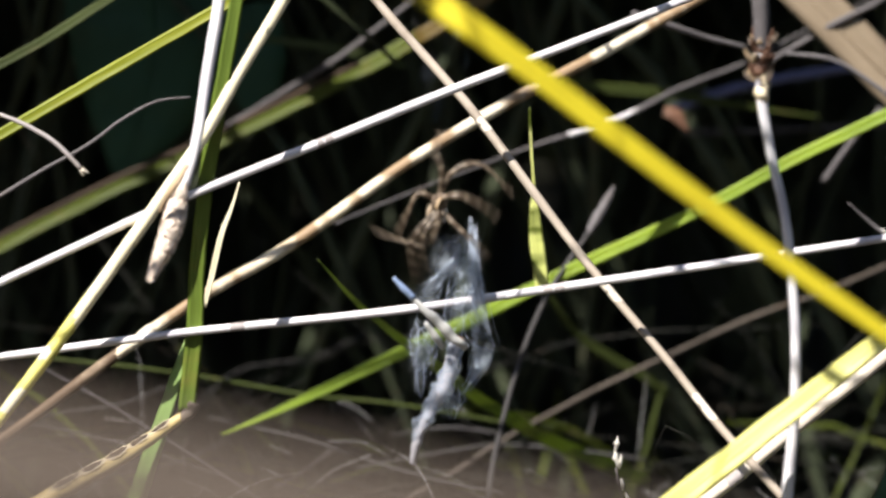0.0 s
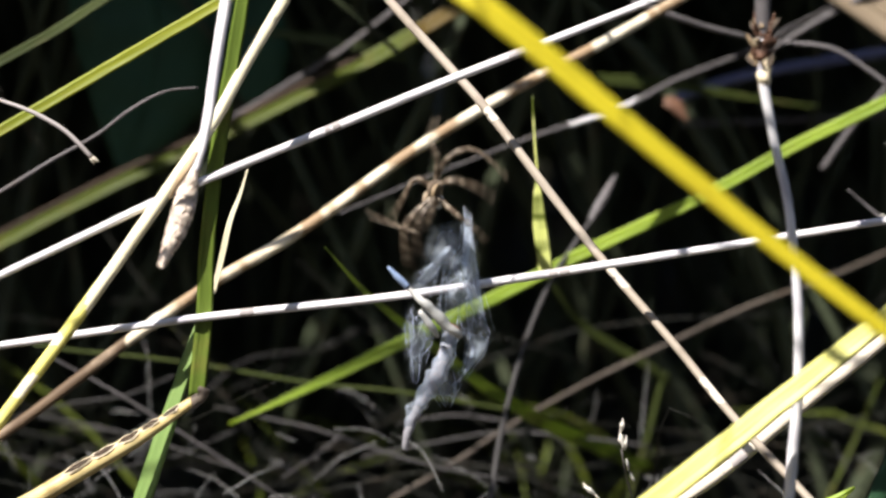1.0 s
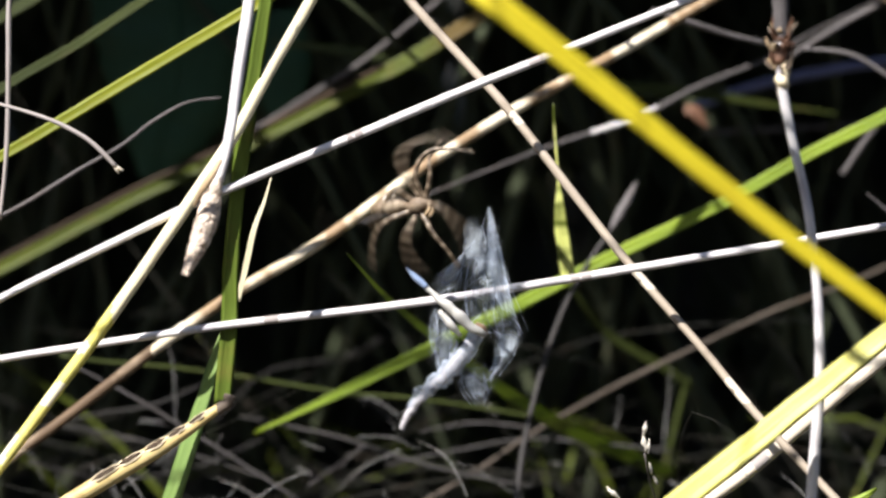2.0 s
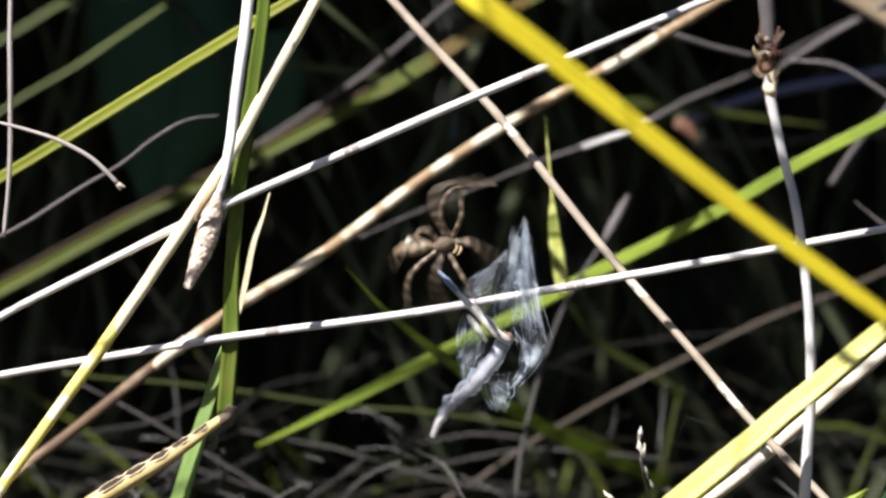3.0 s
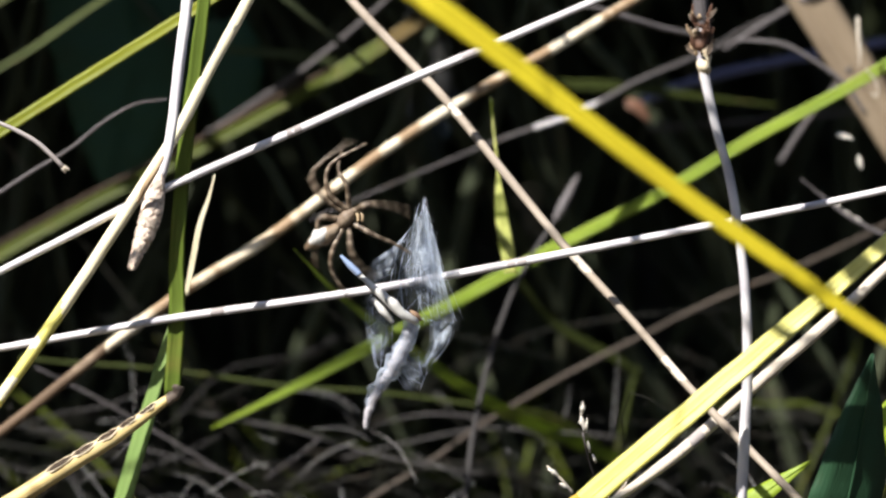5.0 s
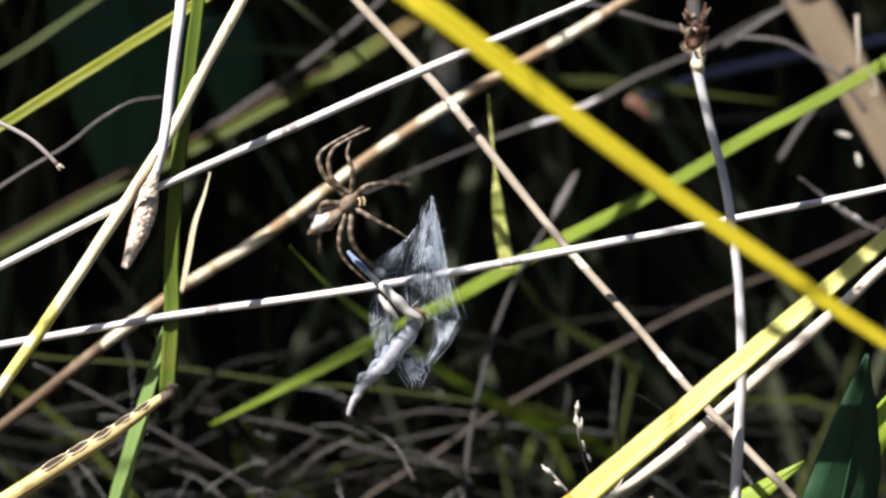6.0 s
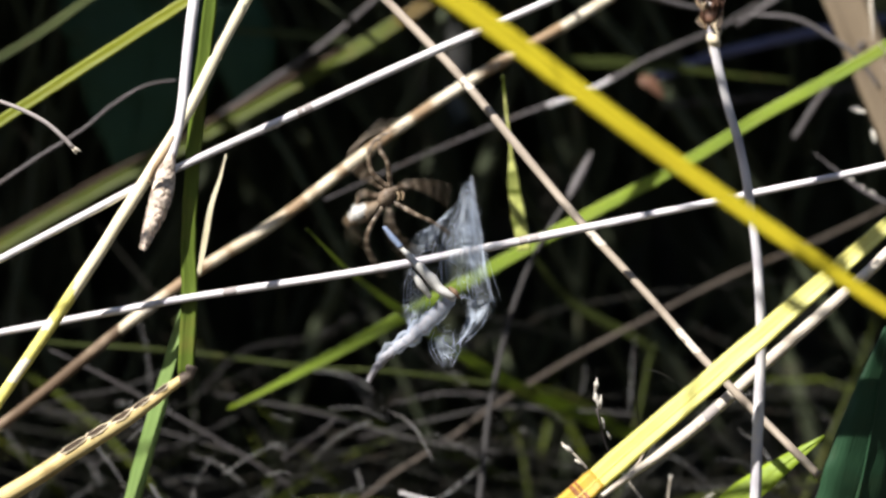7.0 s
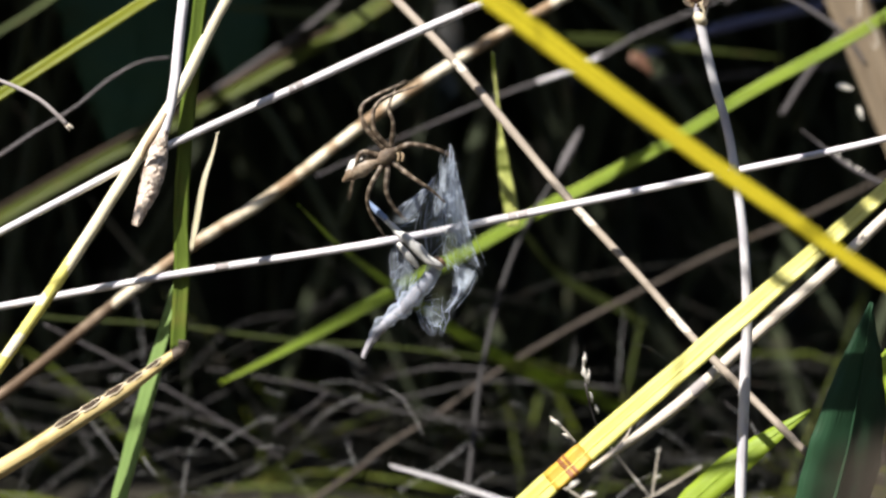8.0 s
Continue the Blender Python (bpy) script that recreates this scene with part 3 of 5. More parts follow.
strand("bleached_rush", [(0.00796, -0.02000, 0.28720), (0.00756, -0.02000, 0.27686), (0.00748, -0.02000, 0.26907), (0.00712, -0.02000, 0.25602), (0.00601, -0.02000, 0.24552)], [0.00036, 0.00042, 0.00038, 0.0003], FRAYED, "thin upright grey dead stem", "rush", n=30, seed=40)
strand("green_sedge", [(-0.01387, 0.06000, 0.26588), (-0.00631, 0.06365, 0.27031), (0.00085, 0.06711, 0.27470), (0.00710, 0.07000, 0.27795)], [0.000882, 0.0009923, 0.000882], SHADEOLIVE, "green sedge leaf, toned dull for half shade", "grass blade", KEEL, 24, seed=41)
strand("olive_rush", [(0.11274, 0.11, 0.19988), (0.11151, 0.11, 0.19557), (0.10965, 0.11, 0.18695), (0.10651, 0.11, 0.17503), (0.10346, 0.11, 0.16305)], [0.000455, 0.000585, 0.000585, 0.000585], SHADEOLIVE, "olive upright stem, toned dark for shade", "rush", n=30, seed=42)
strand("litter_rush", [(-0.00295, 0.07, 0.19575), (0.00706, 0.07, 0.19858), (0.01705, 0.07, 0.20039), (0.026, 0.07, 0.20418)], [0.0001302, 0.0001736, 0.0001302], SHADEGREY, "thin grey dead stem in the litter", "rush", n=24, seed=43, group="litter stems")
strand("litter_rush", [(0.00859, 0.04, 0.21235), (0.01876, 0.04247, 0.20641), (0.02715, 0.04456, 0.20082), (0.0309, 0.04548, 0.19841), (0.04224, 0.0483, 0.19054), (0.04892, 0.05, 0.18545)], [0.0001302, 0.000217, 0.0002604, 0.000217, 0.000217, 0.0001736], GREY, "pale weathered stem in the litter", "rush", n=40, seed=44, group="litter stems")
strand("litter_rush", [(0.00106, 0.07, 0.19638), (0.01147, 0.06728, 0.19549), (0.02591, 0.06339, 0.19287), (0.03816, 0.06, 0.18993)], [0.0001302, 0.0001736, 0.0001736], SHADEGREY, "thin grey dead stem in the litter", "rush", n=24, seed=45, group="litter stems")
strand("litter_rush", [(0.03304, 0.07, 0.19883), (0.0432, 0.06809, 0.19727), (0.05129, 0.06656, 0.196), (0.06337, 0.06421, 0.19281), (0.07435, 0.06208, 0.19057), (0.08523, 0.06, 0.18934)], [0.0001736, 0.0002604, 0.0002604, 0.0002604, 0.0001736], SHADEGREY, "pale weathered stem in the litter", "rush", n=40, seed=46, group="litter stems")
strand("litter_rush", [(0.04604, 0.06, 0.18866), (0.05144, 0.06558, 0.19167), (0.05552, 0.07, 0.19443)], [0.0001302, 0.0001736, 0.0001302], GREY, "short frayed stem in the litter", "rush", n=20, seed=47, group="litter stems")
strand("litter_rush", [(0.05842, 0.08, 0.1884), (0.0705, 0.08, 0.19133), (0.08456, 0.08, 0.1938), (0.10068, 0.08, 0.19294), (0.10975, 0.08, 0.19198)], [0.000217, 0.0002604, 0.0002604, 0.000217], SHADEGREY, "thin grey dead stem in the litter", "rush", n=30, seed=48, group="litter stems")
strand("litter_rush", [(0.02464, 0.1, 0.19176), (0.03431, 0.10674, 0.20035), (0.04742, 0.11338, 0.20222), (0.05964, 0.12, 0.20737)], [8.68e-05, 0.0001302, 0.0001302, 8.68e-05], SHADEGREY, "hair-thin grey dead stem", "rush", n=24, seed=49, group="litter stems")
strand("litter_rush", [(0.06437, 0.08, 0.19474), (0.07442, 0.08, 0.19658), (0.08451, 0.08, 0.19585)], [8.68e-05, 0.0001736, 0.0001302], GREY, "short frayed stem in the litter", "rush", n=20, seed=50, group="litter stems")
strand("litter_rush", [(-0.00328, 0.06, 0.19169), (0.01055, 0.06704, 0.18762), (0.02466, 0.07401, 0.18863), (0.03608, 0.08, 0.19289)], [0.0001302, 0.0001736, 0.0001736, 0.0001302], SHADEGREY, "thin grey dead stem in the litter", "rush", n=24, seed=51, group="litter stems")


def forked_twig():
    ob = thing("forked_twig", "thin grey withered twig with a forked tip", "twig")
    line = [(0.00416, -0.035, 0.26572), (0.01242, -0.035, 0.26362), (0.01738, -0.035, 0.26193), (0.02151, -0.035, 0.25972), (0.024, -0.035, 0.25756), (0.02591, -0.035, 0.25554)]
    part("shaft", loft(bmesh.new(), line, [0.0002, 0.00028, 0.00034, 0.00034], ROUND, 30, seed=22), FRAYED, ob)
    end = Vector(line[-1])
    for dx, dz in ((0.0003, -0.0009), (0.0010, -0.0004)):
        tip = end + Vector((dx, 0, dz))
        part("prong", loft(bmesh.new(), [end, (end + tip) / 2, tip], [0.0004, 0.0003, 0.00008], HEX, 6), PALE, ob)


forked_twig()


def noded_stem():
    """The upright stem with a brown jointed sheath near its top."""
    ob = thing("jointed_rush", "upright bleached stem with a ragged brown joint", "stem")
    line = [(0.12083, -0.056, 0.28945), (0.12137, -0.056, 0.28248), (0.1216, -0.056, 0.27548), (0.12191, -0.056, 0.2708), (0.12376, -0.056, 0.26222), (0.12554, -0.056, 0.25557), (0.12705, -0.056, 0.24572), (0.12776, -0.056, 0.23858), (0.12809, -0.056, 0.229), (0.12774, -0.056, 0.22096), (0.12731, -0.056, 0.21271), (0.12695, -0.056, 0.20476), (0.12648, -0.056, 0.19496)]
    part("stem", loft(bmesh.new(), line, [0.0008, 0.0008, 0.00064, 0.00068, 0.00072, 0.0008, 0.00082, 0.0008], ROUND, 80, seed=23), WHITE, ob)
    rng = random.Random(5)
    joint = Vector(line[2])
    # stem above the joint takes a dark grey in place of shade
    part("upper_stem", loft(bmesh.new(), [Vector(p) for p in line[:2]] + [joint + Vector((0, 0, 0.002))], [0.0012, 0.0012, 0.0010], ROUND, 20, seed=3), GREY, ob, "upper stem, dark grey for shade")
    part("sheath", loft(bmesh.new(), [joint + Vector((0.0001, 0, 0.0034)), joint + Vector((-0.0001, 0, 0.0016)), joint + Vector((0, 0, -0.0004)), joint + Vector((0.0001, 0, -0.0020))],
                        [0.0010, 0.0012, 0.0010, 0.0007], ROUND, 16, lumps=0.5, seed=4), RUSSET, ob, "torn dark brown sheath round the joint")
    part("collar", loft(bmesh.new(), [joint + Vector((0.0002, -0.0002, -0.0002)), joint + Vector((0.0003, -0.0002, -0.0016)), joint + Vector((0.0003, 0, -0.0040)), joint + Vector((0.0004, 0, -0.0062))],
                        [0.0005, 0.0009, 0.0009, 0.0007], ROUND, 16, lumps=0.35, seed=6), CREAM, ob, "pale split collar under the sheath")
    for i in range(46):
        a = rng.uniform(0, 6.28)
        ring = (-0.0018, 0.0006, 0.0028)[i % 3]
        base = joint + Vector((math.cos(a) * 0.0008, math.sin(a) * 0.0008, ring + rng.uniform(-0.0007, 0.0007)))
        out = Vector((math.cos(a) * 0.62, math.sin(a) * 0.45, rng.uniform(0.35, 1.2))).normalized() * rng.uniform(0.0010, 0.0026)
        bend = Vector((math.cos(a), math.sin(a), 0)) * rng.uniform(0.0001, 0.0005)
        part("husk", loft(bmesh.new(), [base, base + out * 0.5 + bend, base + out], [0.0002, rng.uniform(0.00022, 0.00045), 0.00006], KEEL, 8, lumps=0.3, seed=i), rng.choice((RUSSET, RUSSET, CHARBARK, BROWN, ORANGE, CREAM)), ob)


noded_stem()


def spike_rush():
    """A bent-over stem that ends in a hanging scaly spikelet."""
    ob = thing("spike_rush", "pale rush stem ending in a brown scaly spikelet", "rush")
    part("stem", loft(bmesh.new(), [(0.04656, -0.04, 0.28749), (0.04587, -0.04172, 0.27956), (0.04485, -0.04344, 0.27163), (0.04373, -0.04551, 0.26214), (0.04228, -0.047, 0.25541)], [0.0008, 0.00085, 0.0008, 0.0007], ROUND, 40, seed=24), WHITE, ob)
    part("bract", loft(bmesh.new(), [(0.04287, -0.049, 0.25866), (0.04184, -0.051, 0.25663), (0.04042, -0.051, 0.25451), (0.03905, -0.05, 0.25193)], [0.0002, 0.00045, 0.0005, 0.0002], ROUND, 16, lumps=0.15), ORANGE, ob, "tan bract at the spikelet base")
    axis, length = spline([(0.04203, -0.047, 0.25581), (0.04064, -0.04834, 0.24949), (0.03777, -0.05, 0.24204)], 40)
    bm = bmesh.new()
    loft(bm, axis[::3], [0.0007, 0.0012, 0.0014, 0.0014, 0.0012, 0.0008, 0.0003], ROUND, 24)
    spike = part("spikelet", bm, SCALE, ob, "mottled brown and cream scaly spikelet")
    bm = bmesh.new()
    v = [bm.verts.new(p) for p in ((-0.6, 0, 0), (0.6, 0, 0), (1, 0.55, 0.30), (0, 1, 0.22), (-1, 0.55, 0.30), (0, 0.5, 0.48), (0, 0.4, -0.1))]
    for q in ((0, 1, 5), (1, 2, 5), (2, 3, 5), (3, 4, 5), (4, 0, 5), (1, 0, 6), (2, 1, 6), (3, 2, 6), (4, 3, 6), (0, 4, 6)):
        bm.faces.new([v[k] for k in q])
    leaf = mesh_of("scale", bm, SCALE)
    rng = random.Random(11)
    tang = Vector(axis[-1] - axis[0]).normalized()
    side = tang.cross(Vector((0, 1, 0))).normalized()
    depth = side.cross(tang)
    half = [0.0008, 0.0013, 0.0016, 0.0016, 0.0014, 0.0009, 0.0005]
    rows = 30
    for i in range(rows):
        f = i / (rows - 1)
        c = Vector(axis[min(39, int(f * 36))])
        r = float(np.interp(f, np.linspace(0, 1, 7), half))
        for j in range(8):
            a = 2 * math.pi * (j + 0.5 * (i % 2)) / 8 + rng.uniform(-0.15, 0.15)
            out = side * math.cos(a) + depth * math.sin(a)
            across = tang.cross(out)
            wide, long = 0.00042 * (0.5 + r / 0.003), 0.0012 * rng.uniform(0.85, 1.15)
            m = Matrix.Identity(4)
            lift = (tang + out * rng.uniform(0.0, 0.16)).normalized()
            for k, axis_k in enumerate((across * wide, lift * long, out * 0.0005)):
                for n in range(3):
                    m[n][k] = axis_k[n]
            m.translation = c + out * r * 0.9
            piece = new("scale", leaf)
            piece.parent = spike
            piece.matrix_local = m


spike_rush()


def sheathed_stalk():
    """Upright green stalk kinked over into a yellow one with eaten slots."""
    ob = thing("kinked_sedge", "green stalk kinked over into a yellow stem with brown slots", "stem")
    part("upright", loft(bmesh.new(), [(0.04835, -0.035, 0.28559), (0.04717, -0.0343, 0.27655), (0.04516, -0.03334, 0.2641), (0.04355, -0.03251, 0.2532), (0.04242, -0.03162, 0.24137), (0.04211, -0.03092, 0.23201), (0.04154, -0.03041, 0.22514), (0.04096, -0.03, 0.21954)], [0.000968, 0.001056, 0.001144, 0.001144, 0.001200, 0.001300, 0.001250], KEEL, 60, lumps=0.06, seed=25), GSTEM, ob)
    line = [(0.04152, -0.035, 0.2205), (0.03377, -0.03779, 0.21518), (0.02393, -0.0412, 0.20946), (0.01807, -0.04326, 0.20595), (0.00951, -0.04621, 0.20133), (-0.00128, -0.05, 0.19521)]
    part("bent_stem", loft(bmesh.new(), line, [0.0007, 0.0012, 0.0013, 0.0014, 0.0014], ROUND, 50, seed=26), GOLD, ob)
    bend = Vector(line[0])
    part("kink", loft(bmesh.new(), [bend + Vector((0.0012, 0, 0.0016)), bend + Vector((0.0006, -0.0003, 0.0002)), bend + Vector((-0.0016, 0, -0.0010))], [0.0008, 0.0009, 0.0007], ROUND, 12, lumps=0.3), BROWN, ob, "brown split at the kink")
    fine, length = spline(line, 100)
    for f, long in ((0.085, 0.0015), (0.155, 0.0016), (0.225, 0.0018), (0.300, 0.0020), (0.385, 0.0023)):
        k = int(f * 100)
        t = Vector(fine[k + 1] - fine[k]).normalized()
        up = Vector((-0.1, -0.52, 0.84))
        up = (up - t * up.dot(t)).normalized()
        r = float(np.interp(f, np.linspace(0, 1, 5), [0.0007, 0.0012, 0.0013, 0.0014, 0.0014]))
        for title, lift, wide, reach, skin, words in (("torn_rim", 0.99, 0.60, 1.30, CREAM, "pale torn rim"), ("slot", 1.05, 0.44, 1.0, CHAR, "dark brown eaten slot")):
            c = Vector(fine[k]) + up * r * lift
            part(title, loft(bmesh.new(), [c - t * long * reach, c - t * long * 0.2, c + t * long * reach], [0.00008, r * wide * 0.9, r * wide, r * wide * 0.85, 0.00008], FLAT, 14, face=up, lumps=0.2, seed=k), skin, ob, words)
    part("blade", loft(bmesh.new(), [(0.04155, -0.026, 0.23245), (0.03992, -0.026, 0.22772), (0.03813, -0.026, 0.22084), (0.03567, -0.026, 0.21262), (0.03278, -0.026, 0.20331), (0.0307, -0.026, 0.19649), (0.02863, -0.026, 0.18773)], [0.0002, 0.0011, 0.0016, 0.0017, 0.0016, 0.0014], KEEL, 40, seed=27, face=(-0.45, -0.85, 0.25)), SAGE, ob, "fresh green side blade")


sheathed_stalk()


def far_spike():
    ob = thing("spike_rush", "slender grey rush with a dull purple-brown spikelet", "rush")
    part("stem", loft(bmesh.new(), [(0.0982, 0.06, 0.23489), (0.09451, 0.05709, 0.22956), (0.09114, 0.05411, 0.22389), (0.08779, 0.04997, 0.21545), (0.08568, 0.04631, 0.20782), (0.08382, 0.04208, 0.19892), (0.08283, 0.03791, 0.19012), (0.0819, 0.03416, 0.18228), (0.08102, 0.03, 0.17365)], [0.00039, 0.000455, 0.000455, 0.00052, 0.00052], ROUND, 50, seed=28), SHADEGREY, ob)
    part("spikelet", loft(bmesh.new(), [(0.10235, 0.065, 0.24234), (0.0982, 0.06, 0.23489)], [0.0002, 0.0007, 0.0009, 0.0009, 0.0005], ROUND, 18, lumps=0.25, seed=29), GREY, ob)


far_spike()


def broad_leaf(name, base, tip, half, bend, material, label, face):
    """A broad leaf with thickness and a raised midrib."""
    base, tip, bend = Vector(base), Vector(tip), Vector(bend)
    mid = (base + tip) / 2 + bend
    ob = thing(name, label, "leaf", at=base)
    line = [v - base for v in (base, base.lerp(mid, 0.55) + bend * 0.2, mid, mid.lerp(tip, 0.5) + bend * 0.1, tip)]
    part("blade", loft(bmesh.new(), line, [half * 0.75, half * 0.95, half, half * 0.85, half * 0.5, 0.0002], FLAT, 40, face=face, lumps=0.03), material, ob)
    out = Vector(face).normalized() * half * 0.085
    part("midrib", loft(bmesh.new(), [v + out for v in line], [half * 0.06, half * 0.05, half * 0.03, 0.0001], HEX, 30), material, ob)
    return ob


broad_leaf("broad_leaf", (0.13768, -0.05, 0.18939), (0.1464, -0.05, 0.22893), 0.0065, (0.001, 0, 0), SHADELEAF, "smooth green pointed leaf, toned dark for shade", (0.45, -0.85, -0.05))
broad_leaf("green_leaf", (0.116, -0.03, 0.19114), (0.13830, -0.03, 0.20900), 0.0023, (0, 0, 0.001), GREEN, "fresh green leaf pointing up", (0, -0.8, 0.5))
broad_leaf("green_leaf", (0.14716, -0.02, 0.20567), (0.15689, -0.02, 0.22165), 0.0024, (-0.001, 0, 0.0), GREEN, "sunlit curled green leaf", (0, -0.8, 0.5))
broad_leaf("broad_leaf", (0.00931, 0.14, 0.28171), (0.0070, 0.14, 0.23000), 0.0165, (0.005, 0, 0), BACKLEAF, "large leaf, toned dark green for deep shade", (0.1, -1, 0.1))
broad_leaf("broad_leaf", (0.03224, 0.13, 0.26569), (0.03382, 0.13, 0.24259), 0.0062, (0.001, 0, 0), BACKLEAF, "leaf toned dark green for shade", (0.1, -1, 0.3))
broad_leaf("russet_leaf", (0.1108, 0.1, 0.25152), (0.11520, 0.1, 0.24810), 0.0013, (0, 0, 0.001), RUSSET, "curled russet dead leaf", (0, -0.8, 0.5))


def pale_flakes():
    """Bleached scraps caught among the stems."""
    for x, z, dx, dz, half in ((0.14803, 0.25082, 0.0014, -0.0004, 0.0005), (0.15066, 0.24639, 0.0003, -0.0012, 0.0004), (0.14649, 0.23883, 0.0010, -0.0007, 0.0004),
                               (0.14840, 0.23737, 0.0009, -0.0006, 0.0004), (0.15040, 0.23620, 0.0009, -0.0008, 0.0003)):
        p = Vector((x, 0.045, z))
        q = Vector((dx, -0.0003, dz))
        ob = thing("chaff_flake", "small bleached scrap of chaff caught on a twig", "chaff", "chaff scraps", at=p)
        part("scrap", loft(bmesh.new(), [-q, q * 0.1 + Vector((0, -0.0002, 0.0002)), q], [0.0001, half, 0.0001], KEEL, 10, lumps=0.4, seed=int(x * 1e4)), SEED, ob)


pale_flakes()
strand("grey_twig", [(0.15059, 0.05, 0.27077), (0.15074, 0.05, 0.26780), (0.15099, 0.05, 0.26494), (0.15090, 0.05, 0.26220)], [0.0003, 0.0004, 0.0003, 0.0001], PALE, "short pale upright twig in shade", "twig", n=20, seed=71)
strand("curled_tendril", [(0.15187, 0.05, 0.26201), (0.15352, 0.05, 0.26005), (0.15401, 0.05, 0.25800), (0.15360, 0.05, 0.25700), (0.15300, 0.05, 0.25790)], [0.00012, 0.00018, 0.00016, 0.0001], PALE, "thin curled white tendril on a twig", "tendril", n=30, seed=72)


def seed_head():
    ob = thing("seed_husk", "small white papery seed husk on a hair-thin stalk", "seed")
    a = Vector((0.10366, -0.035, 0.21668))
    part("stalk", loft(bmesh.new(), [a + Vector((0.0022, 0.002, -0.010)), a + Vector((0.0010, 0, -0.006)), a + Vector((0.0002, 0, -0.002))], [0.00014, 0.00014, 0.00014], HEX, 12), GREY, ob)
    for x, z, tip_x, tip_z, wide, dent in ((0.0004, -0.0020, -0.0001, 0.0008, 0.00050, 0.6), (-0.0001, 0.0004, 0.0003, 0.0027, 0.00040, 0.4), (0.0007, -0.0021, 0.0008, 0.0001, 0.00022, 0.5),
                                           (0.0013, -0.0052, 0.0009, -0.0034, 0.00028, 0.5), (0.0021, -0.0068, 0.0016, -0.0054, 0.00030, 0.4)):
        p, q = a + Vector((x, 0, z)), a + Vector((tip_x, 0, tip_z))
        part("husk", loft(bmesh.new(), [p, (p + q) / 2 + Vector((0.0001, -0.0002, 0)), q], [0.0001, wide, 0.00008], ROUND, 10, lumps=dent, seed=int(wide * 1e6)), SEED, ob)


seed_head()


def seed_sprig(stalk, tips, label):
    """A hair-thin stalk with small papery husks."""
    ob = thing("seed_sprig", label, "seed")
    part("stalk", loft(bmesh.new(), stalk, [0.0002, 0.00018, 0.00012], HEX, 16), PALE, ob)
    fine, length = spline(stalk, 50)
    for f, dx, dz, size in tips:
        a = Vector(fine[int(f * 49)])
        b = a + Vector((dx, -0.0005, dz))
        part("husk", loft(bmesh.new(), [a, a.lerp(b, 0.5) + Vector((0, 0, size * 0.2)), b], [0.0001, size, 0.0001], ROUND, 9, lumps=0.25), SEED, ob, "papery white husk")


seed_sprig([(0.1022, -0.034, 0.2052), (0.1005, -0.035, 0.2075), (0.0984, -0.035, 0.2095)], [(0.15, -0.0014, 0.0009, 0.00042), (0.6, -0.0016, 0.0013, 0.00045)], "short bent stalk with two white husks")
seed_sprig([(0.11341, 0, 0.1872), (0.11422, 0, 0.19189), (0.11493, 0, 0.19657)], [(0.98, 0.0002, 0.0008, 0.00035), (0.55, 0.001, 0.0006, 0.0002)], "thin upright stalk with a tiny white husk")
seed_sprig([(0.11202, 0.01, 0.18596), (0.1172, 0.01, 0.18896), (0.12191, 0.01, 0.19185)], [(0.85, 0.0018, 0.0012, 0.0003)], "slanting pale grass stalk with a narrow husk")
seed_sprig([(0.10508, 0, 0.18447), (0.10194, 0, 0.18922), (0.09738, 0, 0.19191)], [(0.5, 0.0026, 0.0010, 0.0006), (0.75, 0.002, 0.0014, 0.0005), (0.95, -0.001, 0.001, 0.0003)], "broken stalk with torn white husks")
seed_sprig([(0.11344, -0.01, 0.19127), (0.1099, -0.01, 0.19593), (0.10726, -0.01, 0.19965)], [(0.4, 0.0008, -0.0006, 0.00015)], "thin bent grass stalk")
seed_sprig([(0.10788, -0.028, 0.20242), (0.11012, -0.03, 0.20547), (0.11102, -0.03, 0.20767)], [(0.5, 0.0008, 0.0009, 0.00018), (0.8, -0.0006, 0.0009, 0.00015)], "frayed tuft on a dead rush")
strand("litter_rush", [(0.0690, 0.03, 0.18860), (0.0786, 0.03, 0.18563), (0.08679, 0.03, 0.18266), (0.09499, 0.03, 0.18028)], [0.0002, 0.0004, 0.00045, 0.0004], WHITE, "bright pale dead rush near the litter", "rush", n=30, seed=60, group="litter stems")


# ---- spider and its silk-wrapped catch ----
PX = 0.0000815


def local(*pts):
    """Points of the catch and the spider, in small steps right and down from their middle."""
    return [Vector((x * PX, (y if len(p) > 2 else 0) and p[2] * PX or 0, -y * PX)) for p in pts for x, y in (p[:2],)]


